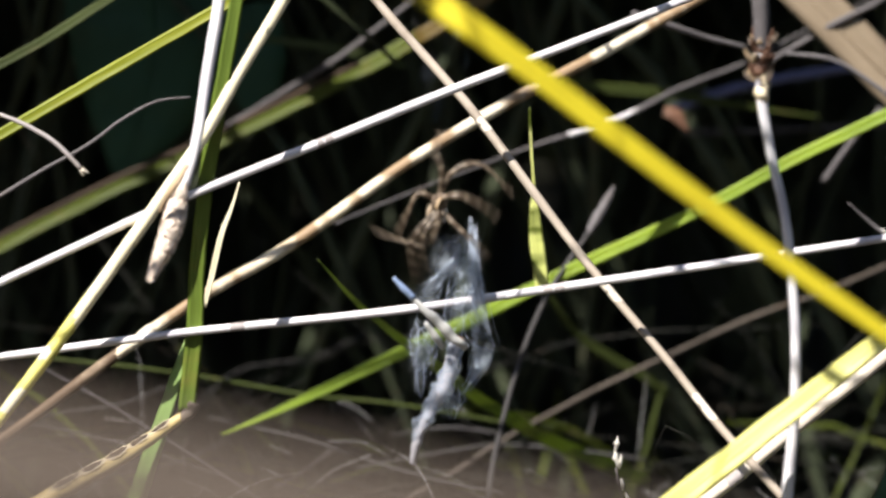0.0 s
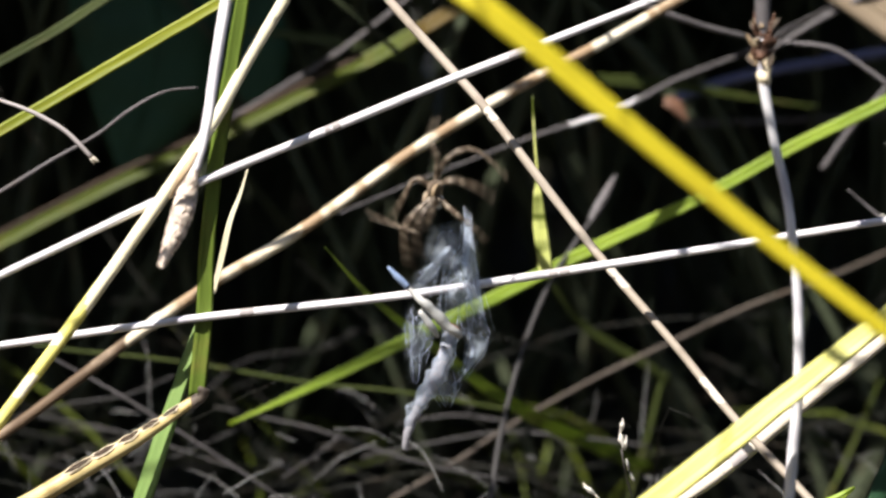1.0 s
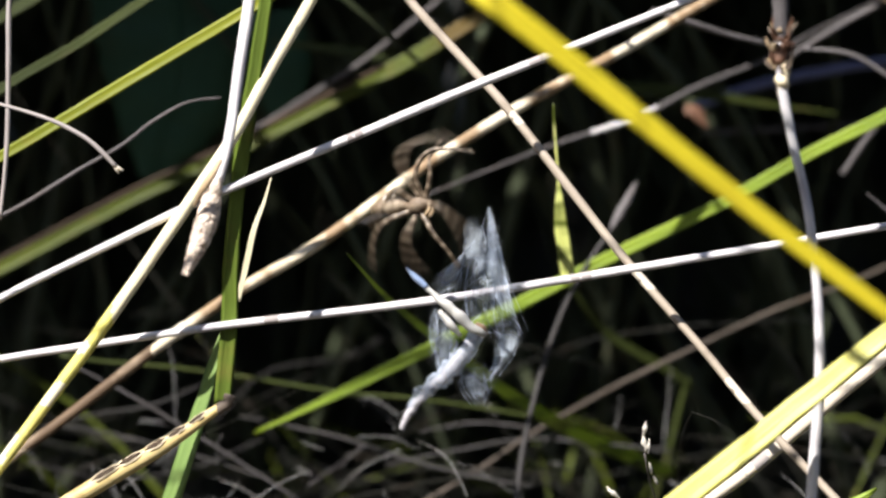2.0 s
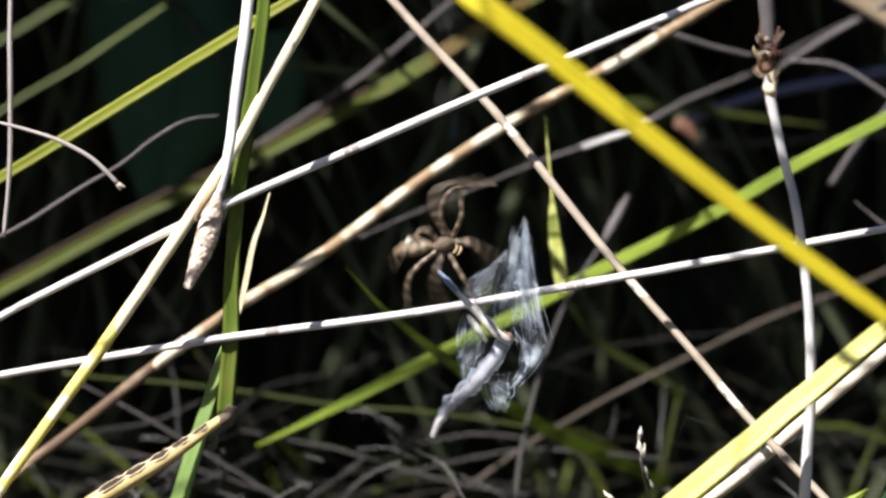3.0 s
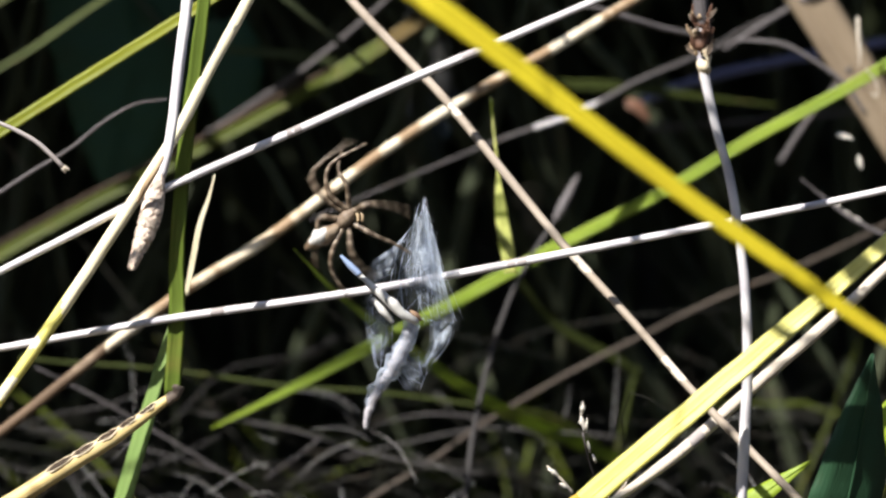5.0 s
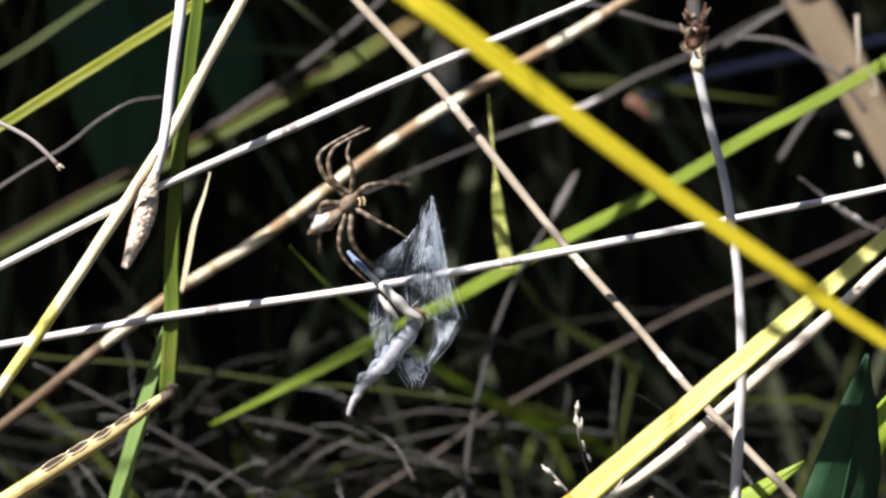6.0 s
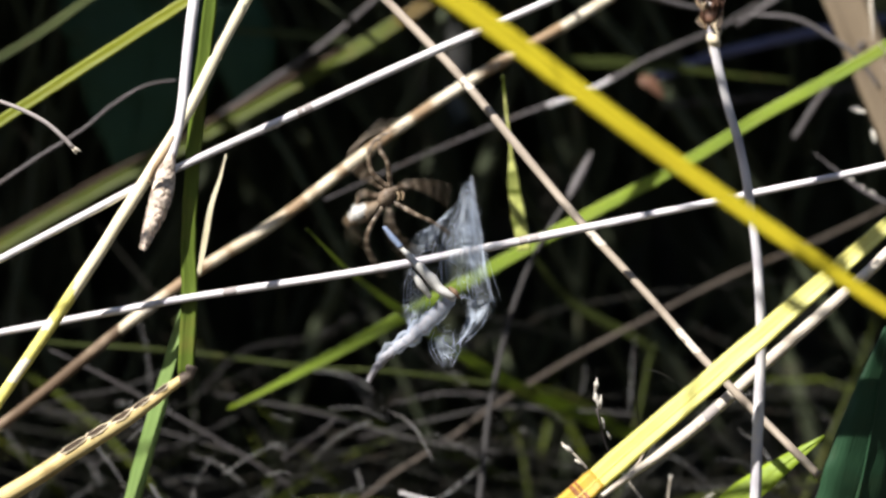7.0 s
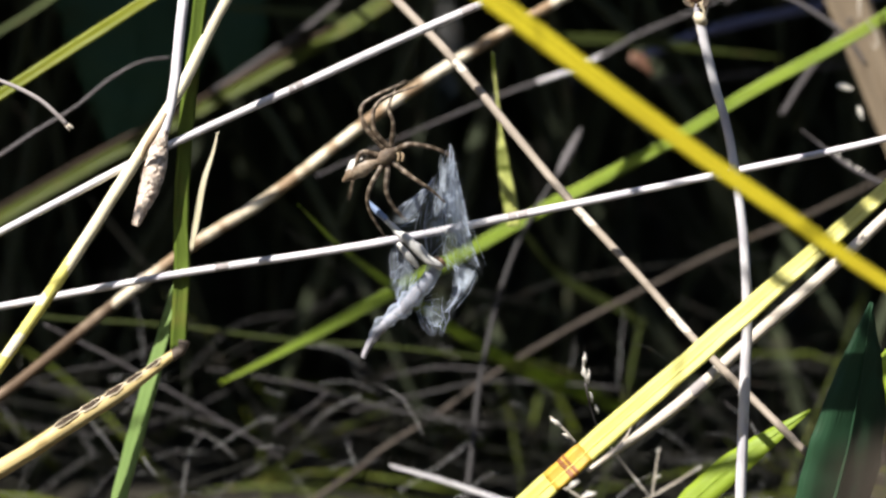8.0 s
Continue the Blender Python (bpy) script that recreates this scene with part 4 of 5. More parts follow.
def sheet(left, right, bow, crumple, seed, rows=22, cols=14):
    """A crumpled, ragged gauze sheet between two edges, with thickness."""
    a, la = spline(local(*left), rows)
    b, _ = spline(local(*right), rows)
    bm = bmesh.new()
    uv = bm.loops.layers.uv.verify()
    weave = bm.loops.layers.uv.new("weave")
    wide = float(np.linalg.norm(b - a, axis=1).mean())
    grid = []
    for i in range(rows):
        line = []
        for j in range(cols):
            f = j / (cols - 1)
            p = Vector(a[i] * (1 - f) + b[i] * f)
            edge = min(f, 1 - f, i / (rows - 1), 1 - i / (rows - 1))
            rag = 0.0011 * noise.noise(Vector((i * 0.9, j * 0.9, seed))) * (1 if edge < 0.1 else 0.25)
            p += Vector((rag, -bow * math.sin(math.pi * f) + crumple * noise.noise(Vector((i * 0.16, j * 0.26, seed * 7.3)))
                         + 0.08 * crumple * noise.noise(Vector((i * 0.7, j * 0.8, seed * 2.1))), rag * 0.7))
            line.append(bm.verts.new(p))
        grid.append(line)
    for i in range(rows - 1):
        for j in range(cols - 1):
            f = bm.faces.new((grid[i][j], grid[i][j + 1], grid[i + 1][j + 1], grid[i + 1][j]))
            f.smooth = True
            for loop, (r, c) in zip(f.loops, ((i, j), (i, j + 1), (i + 1, j + 1), (i + 1, j))):
                loop[uv].uv = (c / (cols - 1) * wide + seed * 0.013, r / (rows - 1) * la)
                loop[weave].uv = (c / (cols - 1), r / (rows - 1))
    return bm


def silk_threads(parent, left, right, bow, crumple, seed, along, across):
    """Loose silk threads that run down and across a gauze sheet and fray past its edges."""
    rng = random.Random(seed)
    a, _ = spline(local(*left), 40)
    b, _ = spline(local(*right), 40)

    def on(u, v):
        k = min(max(u, 0), 1) * 39
        i = min(int(k), 38)
        p, q = a[i] + (a[i + 1] - a[i]) * (k - i), b[i] + (b[i + 1] - b[i]) * (k - i)
        w = Vector(p * (1 - v) + q * v)
        w.y += -bow * math.sin(math.pi * min(max(v, 0), 1)) + crumple * noise.noise(Vector((u * 3.4, v * 3.4, seed * 7.3))) - 0.0002
        return w
    bm = bmesh.new()
    for i in range(along + across):
        if i < along:
            u, v = rng.uniform(0.0, 0.6), rng.uniform(0.12, 0.88)
            du, dv = rng.uniform(0.25, 0.75), rng.uniform(-0.2, 0.2)
        else:
            u, v = rng.uniform(0.08, 0.92), rng.uniform(0.04, 0.5)
            du, dv = rng.uniform(-0.22, 0.22), rng.uniform(0.25, 0.5)
        wave = rng.uniform(-0.05, 0.05)
        pts = [on(min(u + du * s, 1.03), v + dv * s + wave * math.sin(5 * s)) for s in (0, 0.2, 0.4, 0.6, 0.8, 1)]
        r = rng.uniform(0.00001, 0.00003)
        loft(bm, pts, [r * 0.6, r, r, r * 0.5], HEX, 10, lumps=0.4, seed=i)
    part("silk_threads", bm, THREAD, parent, "fine white silk threads")


def build_catch():
    ob = thing("wrapped_prey", "damselfly remains wrapped in torn bluish-white spider silk", "insect")
    veils = (("silk_veil", [(20, -214), (-2, -165), (-26, -110), (-40, -50), (-44, 20)], [(34, -217), (48, -150), (56, -90), (66, -40), (76, 10)], 0.0008, 0.0014, 1, GAUZE, 26, 26),
             ("silk_veil", [(24, -222), (20, -140), (22, -70), (30, 12)], [(34, -220), (52, -130), (68, -60), (86, 12)], -0.0008, 0.0013, 2, SILK, 44, 18),
             # small dense flap added in place of a bright glint on the silk
             ("silk_flap", [(0, -140), (4, -108), (8, -78)], [(38, -138), (44, -104), (38, -76)], 0.0012, 0.0008, 8, SILK, 6, 6),
             ("silk_flap", [(16, -20), (24, 20), (22, 60), (4, 92)], [(84, -4), (90, 8), (66, 52), (22, 96)], 0.0006, 0.0012, 3, SILK, 22, 14),
             ("silk_flap", [(-92, -60), (-96, 0), (-92, 45), (-80, 92)], [(-30, -50), (-28, 0), (-40, 45), (-58, 90)], 0.0006, 0.0012, 4, GAUZE, 18, 8),
             ("silk_flap", [(-30, -130), (-74, -108), (-100, -60)], [(14, -180), (-6, -130), (-30, -60)], 0.0006, 0.0012, 5, GAUZE, 8, 16),
             ("silk_flap", [(-50, 50), (-50, 90), (-20, 135)], [(30, 60), (30, 105), (5, 140)], 0.0006, 0.0012, 6, GAUZE, 14, 12))
    for title, left, right, bow, crumple, seed, cloth, along, across in veils:
        part(title, sheet(left, right, bow, crumple, seed), cloth, ob)
        silk_threads(ob, left, right, bow, crumple, seed, along, across)
    hinge = local((24, -150))[0]
    fold = sheet([(-46, -198), (-58, -150), (-66, -96)], [(24, -208), (24, -160), (16, -100)], 0.0006, 0.0012, 12)
    bmesh.ops.translate(fold, verts=fold.verts, vec=-hinge)
    flap = part("silk_flap", fold, SILK, ob)
    flap.location = hinge
    part("thorax", loft(bmesh.new(), local((-104, -95, -20), (-60, -52, -34), (-10, -6, -36), (4, 6, -30)), [0.0003, 0.0006, 0.00085, 0.0005], ROUND, 20, lumps=0.3), CHALK, ob, "pale wing base")
    part("blue_segment", loft(bmesh.new(), local((-128, -122, -14), (-112, -104, -20), (-94, -86, -24)), [0.0002, 0.0005, 0.0005], ROUND, 12), BLUE, ob, "small glossy blue segment")
    part("leg", loft(bmesh.new(), local((-74, -44, -34), (-56, -20, -36), (-38, 4, -32)), [0.0003, 0.0006, 0.0003], ROUND, 12, lumps=0.12), CHALK, ob, "white jointed leg")
    part("head", loft(bmesh.new(), local((-6, -14, -12), (6, -4, -14), (14, 6, -12)), [0.0002, 0.0005, 0.0002], ROUND, 12), AMBER, ob, "dull amber head")
    tail = part("abdomen", loft(bmesh.new(), local((0, 0, -8), (6, 50, -10), (4, 110, -10), (-4, 165, -9), (0, 205, -8), (6, 226, -6)),
                                [0.0006, 0.0010, 0.0011, 0.0009, 0.00075, 0.0007, 0.0004], ROUND, 60, lumps=0.2, seed=3), GREYSKIN, ob, "grey wrinkled abdomen under silk")
    wrap = bmesh.new()
    wrap.loops.layers.uv.new("UVMap")
    weave = wrap.loops.layers.uv.new("weave")
    loft(wrap, local((-2, -6, -8), (6, 50, -10), (2, 110, -10), (-8, 165, -9), (-4, 195, -8)), [0.0008, 0.0014, 0.0015, 0.0012, 0.0006], ROUND, 40, lumps=0.42, seed=9)
    for f in wrap.faces:
        for loop in f.loops:
            loop[weave].uv = (0.5, 0.5)
    part("silk_wrap", wrap, GAUZE, tail, "loose silk wrap")
    return ob, tail, flap


def build_spider():
    ob = thing("spider", "brown spider with banded legs, wrapping its catch", "spider")
    part("cephalothorax", loft(bmesh.new(), local((18, -14), (6, -5), (-8, 6), (-20, 14)), [0.0004, 0.0011, 0.0012, 0.0005], ROUND, 16, lumps=0.08), HIDE, ob)
    root = local((-14, 10))[0]
    belly = part("abdomen", loft(bmesh.new(), [v - root for v in local((-14, 10), (-30, 19, -4), (-50, 28, -5), (-70, 37, -3), (-84, 44))], [0.0004, 0.0011, 0.0014, 0.0010, 0.0002], ROUND, 26, lumps=0.1, seed=2), BELLY, ob, "tan and brown patterned abdomen")
    belly.location = root
    part("spot", loft(bmesh.new(), [v - root for v in local((-34, 14, -10), (-52, 24, -12), (-72, 34, -9))], [0.0004, 0.0013, 0.0005], ROUND, 12, lumps=0.15), CHALK, belly, "silvery white spot")
    legs = []
    for base, knee, shin, foot in (
            ((-4, -12), (-38, -58), (-38, -98), (40, -136)),
            ((4, -14), (-22, -52), (-12, -100), (60, -128)),
            ((12, -8), (42, -22), (84, -14), (118, 2)),
            ((10, 12), (48, 40), (78, 62), (104, 88)),
            ((2, 16), (-2, 60), (8, 90), (34, 124)),
            ((-8, 14), (-34, 62), (-34, 100), (-8, 150)),
            ((-12, 0), (-46, -8), (-58, 26), (-72, 80)),
            ((8, -14), (14, -60), (6, -90), (20, -126))):
        at = local(base)[0]
        line = [Vector((0, 0, 0))] + [v - at for v in local((*knee, -14), (*shin, -8), (*foot, 2))]
        leg = part("leg", loft(bmesh.new(), line, [0.00042, 0.00042, 0.00034, 0.00027, 0.0002, 0.00012], ROUND, 36, lumps=0.1, seed=len(legs)), BANDED, ob, "brown leg with pale bands")
        leg.location = at
        legs.append(leg)
    for x in (14, 22):
        part("palp", loft(bmesh.new(), local((x, -10), (x + 8, -2, -8), (x + 6, 10, -10)), [0.0002, 0.00025, 0.0002], HEX, 8), HIDEPALE, ob)
    return ob, legs, belly


catch, catch_tail, catch_flap = build_catch()
spider, spider_legs, spider_belly = build_spider()

# ---- thicket and litter toned dark for shade, unseen sedge added for shade ----
def tangle(name, count, place, lean, size, width, material, label, shape=THIN, seed=1, n=7, kind="stuff"):
    rng = random.Random(seed)
    bm = bmesh.new()
    for i in range(count):
        base = Vector(place(rng))
        d = Vector(lean(rng)).normalized()
        l = rng.uniform(*size)
        sag = Vector((rng.uniform(-0.1, 0.1), rng.uniform(-0.1, 0.1), rng.uniform(-0.18, 0.02))) * l
        w = rng.uniform(*width)
        loft(bm, [base, base + d * l * 0.5 - sag * 0.3, base + d * l + sag], [w, w, w * 0.8, w * 0.2], shape, n, seed=i,
             face=(rng.uniform(-1, 1), rng.uniform(-1, 0.2), rng.uniform(0.1, 1)))
    return tagged(new(name, mesh_of(name, bm, material)), label, "vegetation", kind=kind)


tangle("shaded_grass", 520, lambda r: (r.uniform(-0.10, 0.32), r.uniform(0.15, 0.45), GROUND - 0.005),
       lambda r: (r.uniform(-0.6, 0.6), r.uniform(-0.3, 0.2), 1), (0.12, 0.30), (0.0008, 0.002), THICKET, "dense green sedge thicket, coloured dark for shade", seed=3)
# added behind the gaps to hide sunlit ground, toned as shade
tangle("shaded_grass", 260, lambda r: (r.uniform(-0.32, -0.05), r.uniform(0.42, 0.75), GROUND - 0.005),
       lambda r: (r.uniform(-0.4, 0.4), r.uniform(-0.3, 0.2), 1), (0.2, 0.36), (0.002, 0.005), SHADEGRASS, "sedge thicket added deep behind, coloured dark for shade", seed=26)
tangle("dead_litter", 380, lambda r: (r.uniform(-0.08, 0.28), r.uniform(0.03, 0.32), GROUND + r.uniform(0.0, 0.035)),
       lambda r: (r.uniform(-1, 1), r.uniform(-0.5, 0.5), r.uniform(-0.12, 0.3)), (0.03, 0.12), (0.00006, 0.00022), LITTER, "tangled grey dead sedge litter on the soil, darkened for shade", HEX, seed=4)
# short bright threads stand in for sun specks on the litter
tangle("litter_threads", 190, lambda r: (r.uniform(-0.04, 0.2), r.uniform(0.01, 0.09), GROUND + r.uniform(0.01, 0.05)),
       lambda r: (r.uniform(-1, 1), r.uniform(-0.4, 0.4), r.uniform(-0.5, 0.7)), (0.004, 0.020), (0.00004, 0.0001), PALETHREAD, "pale broken threads of dead grass, bright like sun specks", HEX, seed=7)
tangle("low_green_grass", 60, lambda r: (r.uniform(-0.05, 0.25), r.uniform(0.08, 0.2), GROUND + r.uniform(0.0, 0.02)),
       lambda r: (r.uniform(-1, 1), r.uniform(-0.4, 0.4), r.uniform(0.0, 0.5)), (0.02, 0.07), (0.0003, 0.0008), OLIVE, "short green grass leaves low in the litter", seed=9)
def roof(r):
    """Unseen roof added for shade; its front edge draws back to one side."""
    x = r.uniform(-0.32, 0.34)
    edge = 0.036 + 0.02 * min(max((x - 0.05) / 0.04, 0), 1)
    return (x, edge + (0.45 - edge) * r.random(), r.uniform(0.335, 0.48))


def over_crossing(r):
    """Above where the yellow blades cross, towards the sun, to shade them unseen."""
    p = Vector((r.uniform(0.138, 0.168), r.uniform(-0.10, -0.05), r.uniform(0.228, 0.260)))
    return p + SUN_FROM * ((r.uniform(0.335, 0.40) - p.z) / SUN_FROM.z)


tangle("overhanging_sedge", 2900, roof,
       lambda r: (r.uniform(-1, 1), r.uniform(-0.15, 0.7), r.uniform(-0.1, 0.35)), (0.08, 0.2), (0.0016, 0.0040), SHADEGRASS, "unseen sedge tussock added to shade the thicket", seed=5)


# second unseen roof, added to keep the far depth dark
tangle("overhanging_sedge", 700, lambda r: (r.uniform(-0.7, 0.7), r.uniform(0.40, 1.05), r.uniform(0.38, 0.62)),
       lambda r: (r.uniform(-1, 1), r.uniform(-0.7, 0.7), r.uniform(-0.1, 0.3)), (0.15, 0.32), (0.004, 0.009), SHADEGRASS, "unseen roof of sedge leaves added to shade the depth", seed=15)
def over_corner(r):
    """Above the far corner of the thicket, towards the sun, to shade it unseen."""
    p = Vector((r.uniform(-0.10, -0.015), r.uniform(0.15, 0.36), r.uniform(0.22, 0.27)))
    return p + SUN_FROM * ((r.uniform(0.34, 0.46) - p.z) / SUN_FROM.z)


tangle("overhanging_sedge", 260, over_corner, lambda r: (r.uniform(-1, 1), r.uniform(-0.5, 0.5), r.uniform(-0.1, 0.3)), (0.06, 0.14), (0.002, 0.0045), SHADEGRASS,
       "unseen sedge leaves added to shade the thicket corner", seed=25)


def loose(r):
    """Unseen leaves added over the clearing for dapples, one corner open to the sun."""
    while True:
        x, y = r.uniform(-0.16, 0.22), r.uniform(-0.24, 0.0)
        if x > 0.06 or y < -0.16:
            return (x, y, r.uniform(0.315, 0.42))


tangle("loose_sedge", 95, loose,
       lambda r: (r.uniform(-1, 1), r.uniform(-0.7, 0.7), r.uniform(0.02, 0.35)), (0.05, 0.12), (0.0004, 0.0011), SHADEGRASS, "unseen loose sedge leaves added to cast dapples", seed=86)


tangle("loose_sedge", 34, over_crossing, lambda r: (r.uniform(-1, 1), r.uniform(-0.7, 0.7), r.uniform(0.0, 0.3)), (0.02, 0.05), (0.0008, 0.0024), SHADEGRASS,
       "unseen sedge leaves added to shade the crossing yellow blades", seed=21)


# unseen leaf added to cast the dark band on the jointed stem
strand("sedge_leaf", [(0.0650, -0.1130, 0.3430), (0.0720, -0.1130, 0.3455), (0.0790, -0.1130, 0.3455), (0.0870, -0.1130, 0.3430)], [0.0010, 0.0032, 0.0034, 0.0008], SHADEGRASS,
       "short unseen sedge leaf added to shade the jointed stem", "grass blade", KEEL, 20, seed=74, face=tuple(SUN_FROM))


def bank(r):
    """Tall sedge ring added round the clearing to block sky, open towards the sun."""
    a = r.uniform(0, 2 * math.pi)
    d = r.uniform(0.75, 1.1)
    return (0.1 + d * math.cos(a), -0.1 + d * math.sin(a), GROUND - 0.01)


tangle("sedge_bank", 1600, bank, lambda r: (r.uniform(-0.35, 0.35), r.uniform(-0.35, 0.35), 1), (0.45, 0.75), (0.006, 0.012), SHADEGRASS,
       "tall sedge bank added round the clearing to block sky light", seed=6)

# ---- broad reed behind, and a leaf close to the lens ----
back_reed = strand("dry_reed", [(-0.09, 0.08, 0), (-0.03, 0.08, 0.0015), (0.03, 0.08, 0), (0.09, 0.08, -0.002)], [0.0042, 0.0042, 0.0040, 0.0038], SHADOWREED,
                   "broad tan dry reed behind the green blade", "reed", KEEL, 30)
near_leaf = strand("dry_leaf", [(-0.035, -0.42, 0.001), (-0.01, -0.42, 0.0015), (0.02, -0.42, -0.0005), (0.05, -0.42, -0.003)], [0.0009, 0.0020, 0.0020, 0.0012], DEADLEAF,
                   "brown dry leaf drifting close to the lens", "leaf", FLAT, 24)


# ---- what moves ----
def motions():
    walk(thin_stem, [(0, pose(0.09901, -0.02337, 0.24224, 0, 0.204)), (1, pose(0.09948, -0.02337, 0.24186, 0, 0.000)), (1.5, pose(0.09995, -0.02337, 0.24220, 0, 0.001)), (3, pose(0.10007, -0.02337, 0.24230, 0, 0.622)), (3.5, pose(0.10004, -0.02337, 0.24215, 0, 0.340)), (4.5, pose(0.10023, -0.02337, 0.24227, 0, 0.194)), (6.5, pose(0.10074, -0.02337, 0.24296, 0, 0.675)), (7.5, pose(0.10039, -0.02337, 0.24280, 0, 0.102)), (8, pose(0.10097, -0.02337, 0.24224, 0, 0.347))])
    walk(upper_blade, [(0, pose(0.11255, -0.13291, 0.26700, 0, -2.735)), (0.5, pose(0.11226, -0.13313, 0.26659, 0, -1.367)), (1, pose(0.11191, -0.13335, 0.26616, 0, 0.000)), (1.5, pose(0.11206, -0.13346, 0.26628, 0, -0.290)), (1.7, pose(0.11196, -0.13346, 0.26644, 0, -0.248)), (2.8, pose(0.11138, -0.13423, 0.26718, 0, -0.016)), (3, pose(0.11128, -0.13423, 0.26734, 0, 0.026)), (3.5, pose(0.11296, -0.13456, 0.26660, 0, 0.658)), (4, pose(0.11297, -0.13465, 0.26634, 0, 0.126)), (4.5, pose(0.11289, -0.13458, 0.26626, 0, -0.405)), (4.7, pose(0.11290, -0.13458, 0.26627, 0, -0.433)), (5.8, pose(0.11322, -0.13450, 0.26639, 0, -0.584)), (6, pose(0.11323, -0.13450, 0.26639, 0, -0.611)), (6.5, pose(0.11306, -0.13451, 0.26636, 0, -0.680)), (7, pose(0.11287, -0.13451, 0.26539, 0, -0.660)), (7.5, pose(0.11406, -0.13480, 0.26685, 0, -0.607)), (8, pose(0.11349, -0.13484, 0.26672, 0, -0.386))])
    walk(catch_tail, [(t, pose(0, 0, 0, 0, a)) for t, a in (
        (0, 22), (1, 24), (1.2, 27), (1.4, 42), (1.5, 44), (1.6, 58), (1.7, 40), (2.8, 52), (3, 36), (3.2, 26), (3.5, 5), (4, 10), (4.4, 18), (4.7, 22),
        (5.8, 40), (6, 37), (6.2, 34), (6.5, 48), (7, 43), (7.5, 35), (8, 41))])
    # a loose flap of silk is wound round behind the catch
    at = catch_flap.location.copy()
    walk(catch_flap, [(t, pose(at.x, at.y, at.z, 0, 0, a)) for t, a in ((0, 0), (1.4, 0), (1.7, -40), (2.8, -85), (8, -85))])
    # the wrapping legs twitch quickly; calmer near the sixth second
    def twitch(rows, angle, phase):
        dense = []
        for (t0, a), (t1, c) in zip(rows, rows[1:]):
            for k in range(round(t0 * 30), round(t1 * 30)):
                m = a.lerp(c, (k / 30 - t0) / (t1 - t0))
                wild = angle * (0.3 if 5.5 < k / 30 < 6.3 or k / 30 > 7.8 else 3.2 if 3.1 < k / 30 < 4.2 else 2.0 if 1.4 < k / 30 < 3.2 or 6.3 < k / 30 < 7.2 else 1.5 if k / 30 < 1.5 else 1.0) * (0, 1, -1)[(k + (3 if phase else 0)) % 3] * (-1 if phase else 1)
                dense.append((k / 30, m @ Matrix.Rotation(radians(wild), 4, 'Y')))
        return dense + [rows[-1]]

    walk(catch, twitch([
        (0, pose(0.08026, -0.03800, 0.23292, 0, 0, 28)),
        (0.5, pose(0.07867, -0.03800, 0.23245, 0, 0, 26)),
        (1, pose(0.07862, -0.03800, 0.23214, 0, 0, 26)),
        (1.2, pose(0.07876, -0.03800, 0.23204, 0, 0, 26)),
        (1.4, pose(0.08028, -0.03800, 0.23271, 0, 4, 22)),
        (1.5, pose(0.08170, -0.03800, 0.23315, 0, 8, 15)),
        (1.6, pose(0.08226, -0.03800, 0.23412, 0, 10, 0)),
        (1.7, pose(0.07800, -0.03800, 0.23348, 0, -4, 10)),
        (2.8, pose(0.08307, -0.03800, 0.23201, 0, 0, 12)),
        (3, pose(0.08382, -0.03800, 0.23320, 0, 2, 8)),
        (3.2, pose(0.08231, -0.03800, 0.23470, 0, 0, 0)),
        (3.5, pose(0.08241, -0.03800, 0.23360, 0, 0, -8)),
        (4, pose(0.08137, -0.03800, 0.23407, 0, -4, -5)),
        (4.4, pose(0.07925, -0.03800, 0.23427, 0, -2, 0)),
        (4.5, pose(0.07848, -0.03800, 0.23282, 0, -2, 0)),
        (4.7, pose(0.07823, -0.03800, 0.23291, 0, -2, 0)),
        (5.8, pose(0.08008, -0.03800, 0.23286, 0, -2, 5)),
        (6, pose(0.08017, -0.03800, 0.23303, 0, 0, 5)),
        (6.2, pose(0.07834, -0.03800, 0.23314, 0, 0, 3)),
        (6.5, pose(0.08454, -0.03800, 0.23329, 0, 6, -6)),
        (7, pose(0.08255, -0.03800, 0.23299, 0, 3, 0)),
        (7.5, pose(0.08217, -0.03800, 0.23363, 0, 0, 8)),
        (8, pose(0.08199, -0.03800, 0.23402, 0, 0, 5))], 0.7, 1))

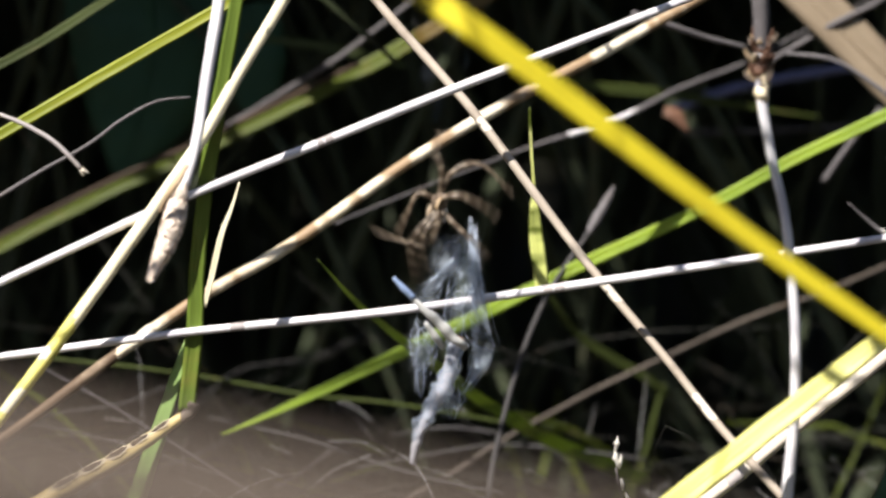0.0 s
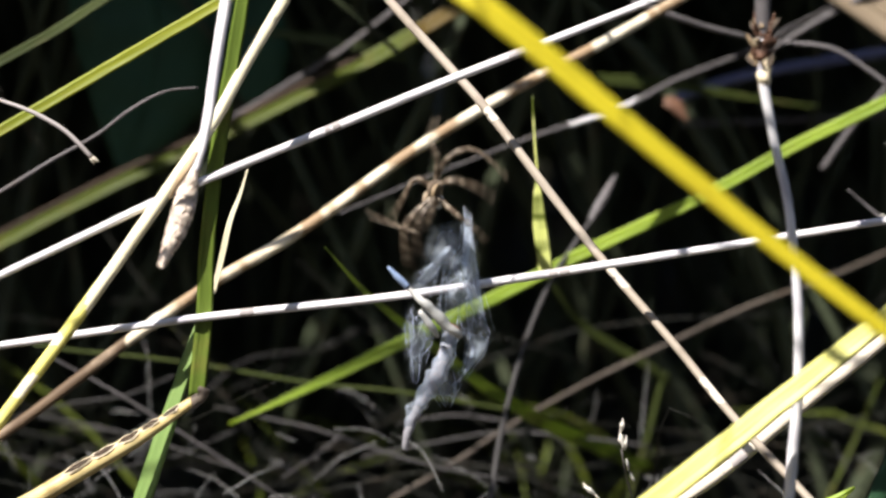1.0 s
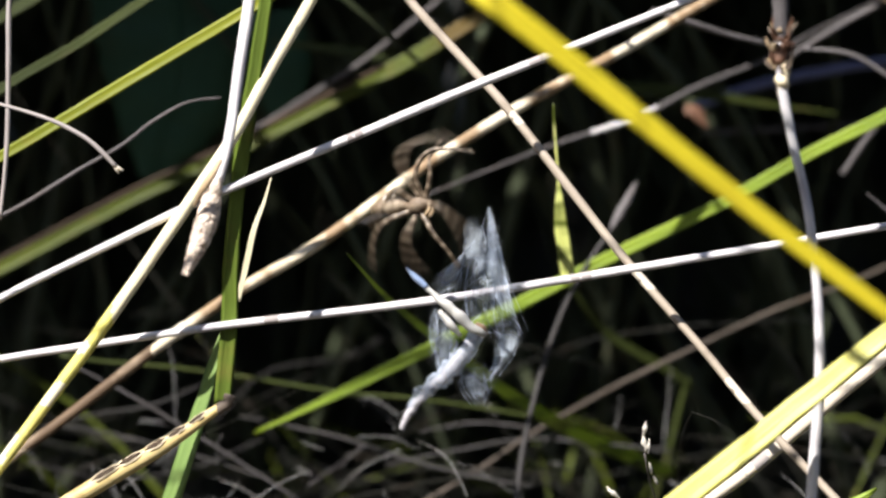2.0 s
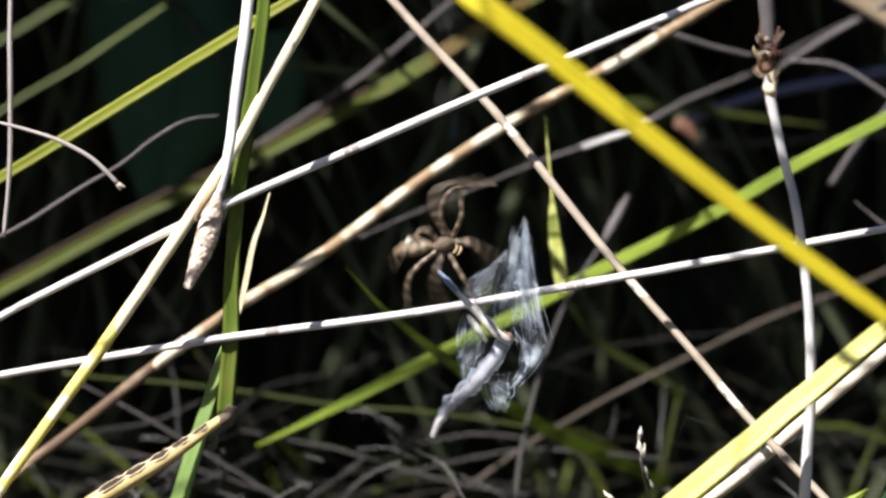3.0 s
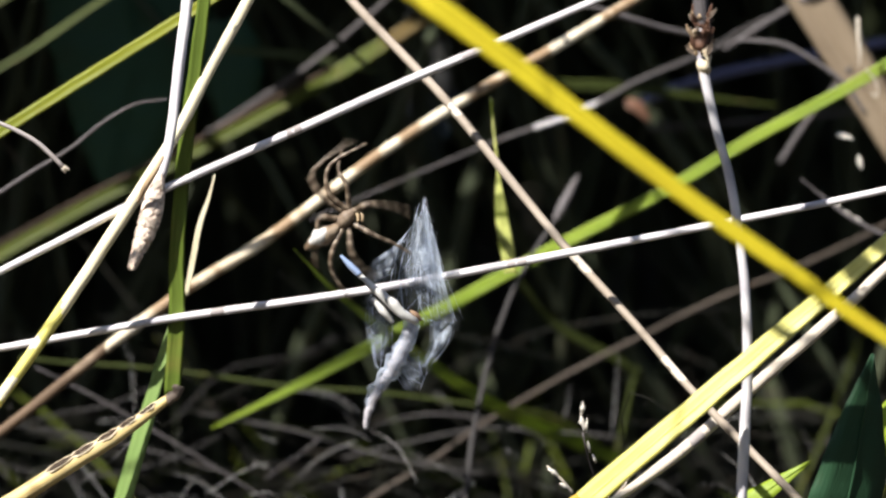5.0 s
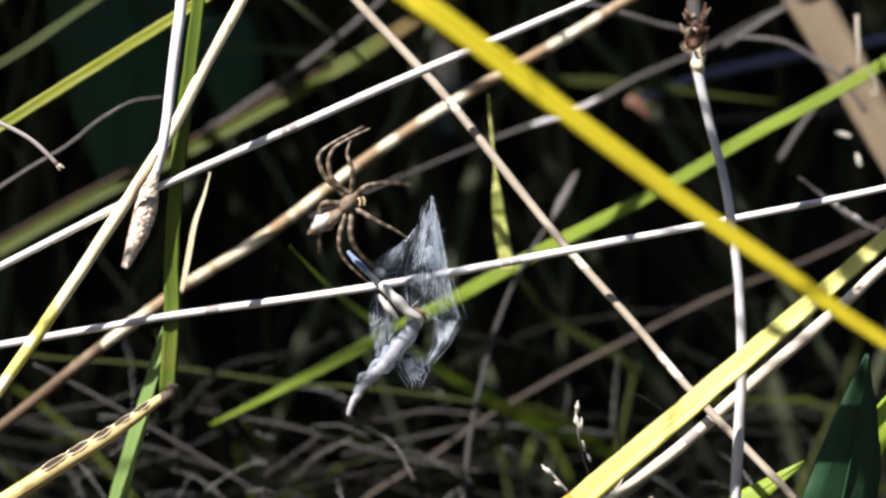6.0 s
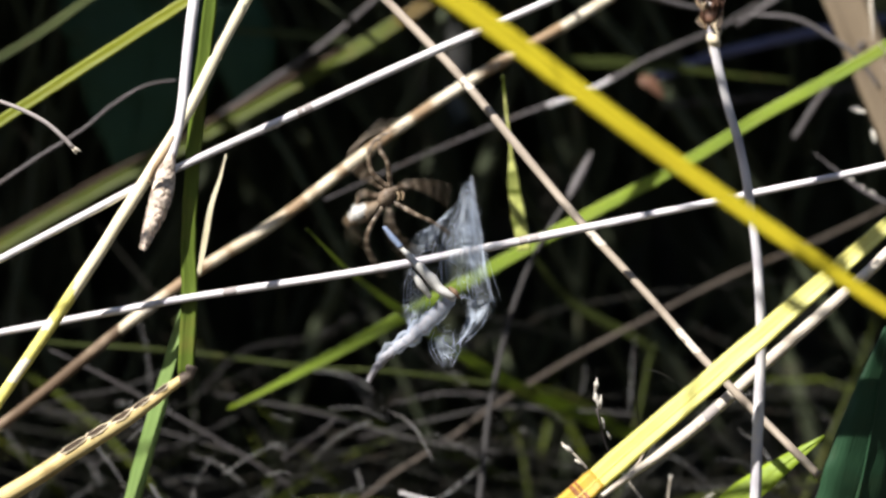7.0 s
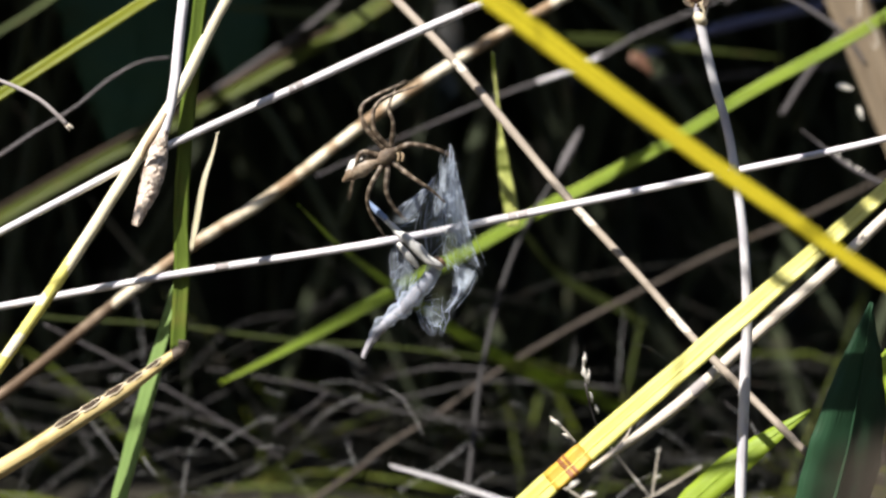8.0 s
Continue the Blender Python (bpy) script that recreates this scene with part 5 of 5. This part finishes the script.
    walk(spider, twitch([
        (0, pose(0.07791, -0.04600, 0.25413, 0, 0, -75)),
        (0.5, pose(0.07632, -0.04600, 0.25394, 0, 0, -75)),
        (1, pose(0.07638, -0.04600, 0.25384, 0, 0, -75)),
        (1.2, pose(0.07648, -0.04600, 0.25352, 0, 0, -75)),
        (1.4, pose(0.07427, -0.04600, 0.25030, 0, 0, -55)),
        (1.5, pose(0.07428, -0.04600, 0.24705, 0, 0, -42)),
        (1.6, pose(0.07619, -0.04600, 0.24876, 0, 10, -30)),
        (1.7, pose(0.06943, -0.04600, 0.25320, 0, 20, -25)),
        (2.8, pose(0.07509, -0.04600, 0.25010, 0, 25, 0)),
        (3, pose(0.07525, -0.04600, 0.24819, 0, 20, 0)),
        (3.2, pose(0.07864, -0.04600, 0.25333, 0, 10, 0)),
        (3.5, pose(0.07730, -0.04600, 0.25204, 0, 30, 0)),
        (4, pose(0.07578, -0.04600, 0.25428, 0, 20, 0)),
        (4.4, pose(0.07140, -0.04600, 0.25129, 0, 0, 0)),
        (4.5, pose(0.06931, -0.04600, 0.24954, 0, 0, 0)),
        (4.7, pose(0.06879, -0.04600, 0.24837, 0, -8, 0)),
        (5.8, pose(0.07113, -0.04600, 0.25058, 0, -10, 0)),
        (6, pose(0.07064, -0.04600, 0.25101, 0, -10, 0)),
        (6.2, pose(0.06938, -0.04600, 0.25156, 0, -5, 0)),
        (6.5, pose(0.07343, -0.04600, 0.24714, 0, -8, 0)),
        (7, pose(0.07377, -0.04600, 0.24890, 0, -5, 0)),
        (7.5, pose(0.07444, -0.04600, 0.24852, 0, 0, 0)),
        (8, pose(0.07527, -0.04600, 0.25139, 0, 0, 0))], 6, 0))

    # resting turn of each leg while the spider clasps its catch, then its stir in the second half
    clasp = (-140, 60, 10, 5, 30, 15, 10, -8)
    for i, leg in enumerate(spider_legs):
        at = leg.location.copy()
        rows = [(t, pose(at.x, at.y, at.z, 0, clasp[i] + 3 * math.sin(2.1 * t + i), 75)) for t in (0, 0.5, 1, 1.3)] + [(1.45, pose(at.x, at.y, at.z, 0, clasp[i] * 0.5, 45))]
        rows += [(t, pose(at.x, at.y, at.z, 0, 14 * math.sin(5.3 * t + 1.9 * i) * (1 if t < 7 else 0.4))) for t in (1.6, 2.0, 2.4, 2.8, 3.2, 3.5, 4.0)]
        rows += [(t, pose(at.x, at.y, at.z, 0, 7 * math.sin(3.3 * t + 1.9 * i))) for t in (4.5, 5.2, 6.0, 6.5, 7.0, 7.5)]
        rows += [(8, pose(at.x, at.y, at.z))]
        walk(leg, twitch(rows, 9 + 2 * (i % 3), i % 2))
    # the abdomen rolls on its stalk, which turns its pale spot away at the end
    root, stalk = spider_belly.location.copy(), Vector((-0.88, 0, -0.47))
    walk(spider_belly, [(t, Matrix.Translation(root) @ Matrix.Rotation(radians(a), 4, stalk)) for t, a in ((0, 150), (1.2, 150), (1.5, 120), (3.2, 120), (3.5, 95), (4, 45), (4.4, 0), (6.6, 0), (7, 5), (7.4, 75), (8, 80))])
    walk(back_reed, [
        (0, pose(0.14089, 0.08000, 0.26835, 0, 41.1)),
        (0.5, pose(0.14229, 0.08000, 0.27132, 0, 36.6)),
        (1, pose(0.14470, 0.08000, 0.27229, 0, 30.8)),
        (1.5, pose(0.15128, 0.08000, 0.27326, 0, 28.4)),
        (2.8, pose(0.14115, 0.08000, 0.27846, 0, 17.3)),
        (3, pose(0.14507, 0.08000, 0.27653, 0, 28.4)),
        (3.5, pose(0.15323, 0.08000, 0.26870, 0, 61.5)),
        (4, pose(0.15077, 0.08000, 0.26744, 0, 53.3)),
        (4.7, pose(0.14916, 0.08000, 0.26526, 0, 54.5)),
        (5.8, pose(0.14987, 0.08000, 0.25908, 0, 58.6)),
        (6.5, pose(0.14741, 0.08000, 0.26839, 0, 55.0)),
        (7, pose(0.15097, 0.08000, 0.25895, 0, 66.1)),
        (7.5, pose(0.15494, 0.08000, 0.25648, 0, 70.9)),
        (8, pose(0.15428, 0.08000, 0.25295, 0, 66.5))])
    walk(near_leaf, [
        (0, pose(0.09870, -0.42000, 0.29250, 0, 4)),
        (0.1, pose(0.09772, -0.42000, 0.29080, 0, 4)),
        (0.2, pose(0.09639, -0.42000, 0.28556, 0, 4)),
        (0.3, pose(0.09546, -0.42000, 0.28023, 0, 4)),
        (4, pose(0.11252, -0.42000, 0.26060, 0, 0)),
        (7.6, pose(0.16800, -0.42000, 0.27100, 0, -8)),
        (8, pose(0.17750, -0.42000, 0.28650, 0, -8))])


motions()
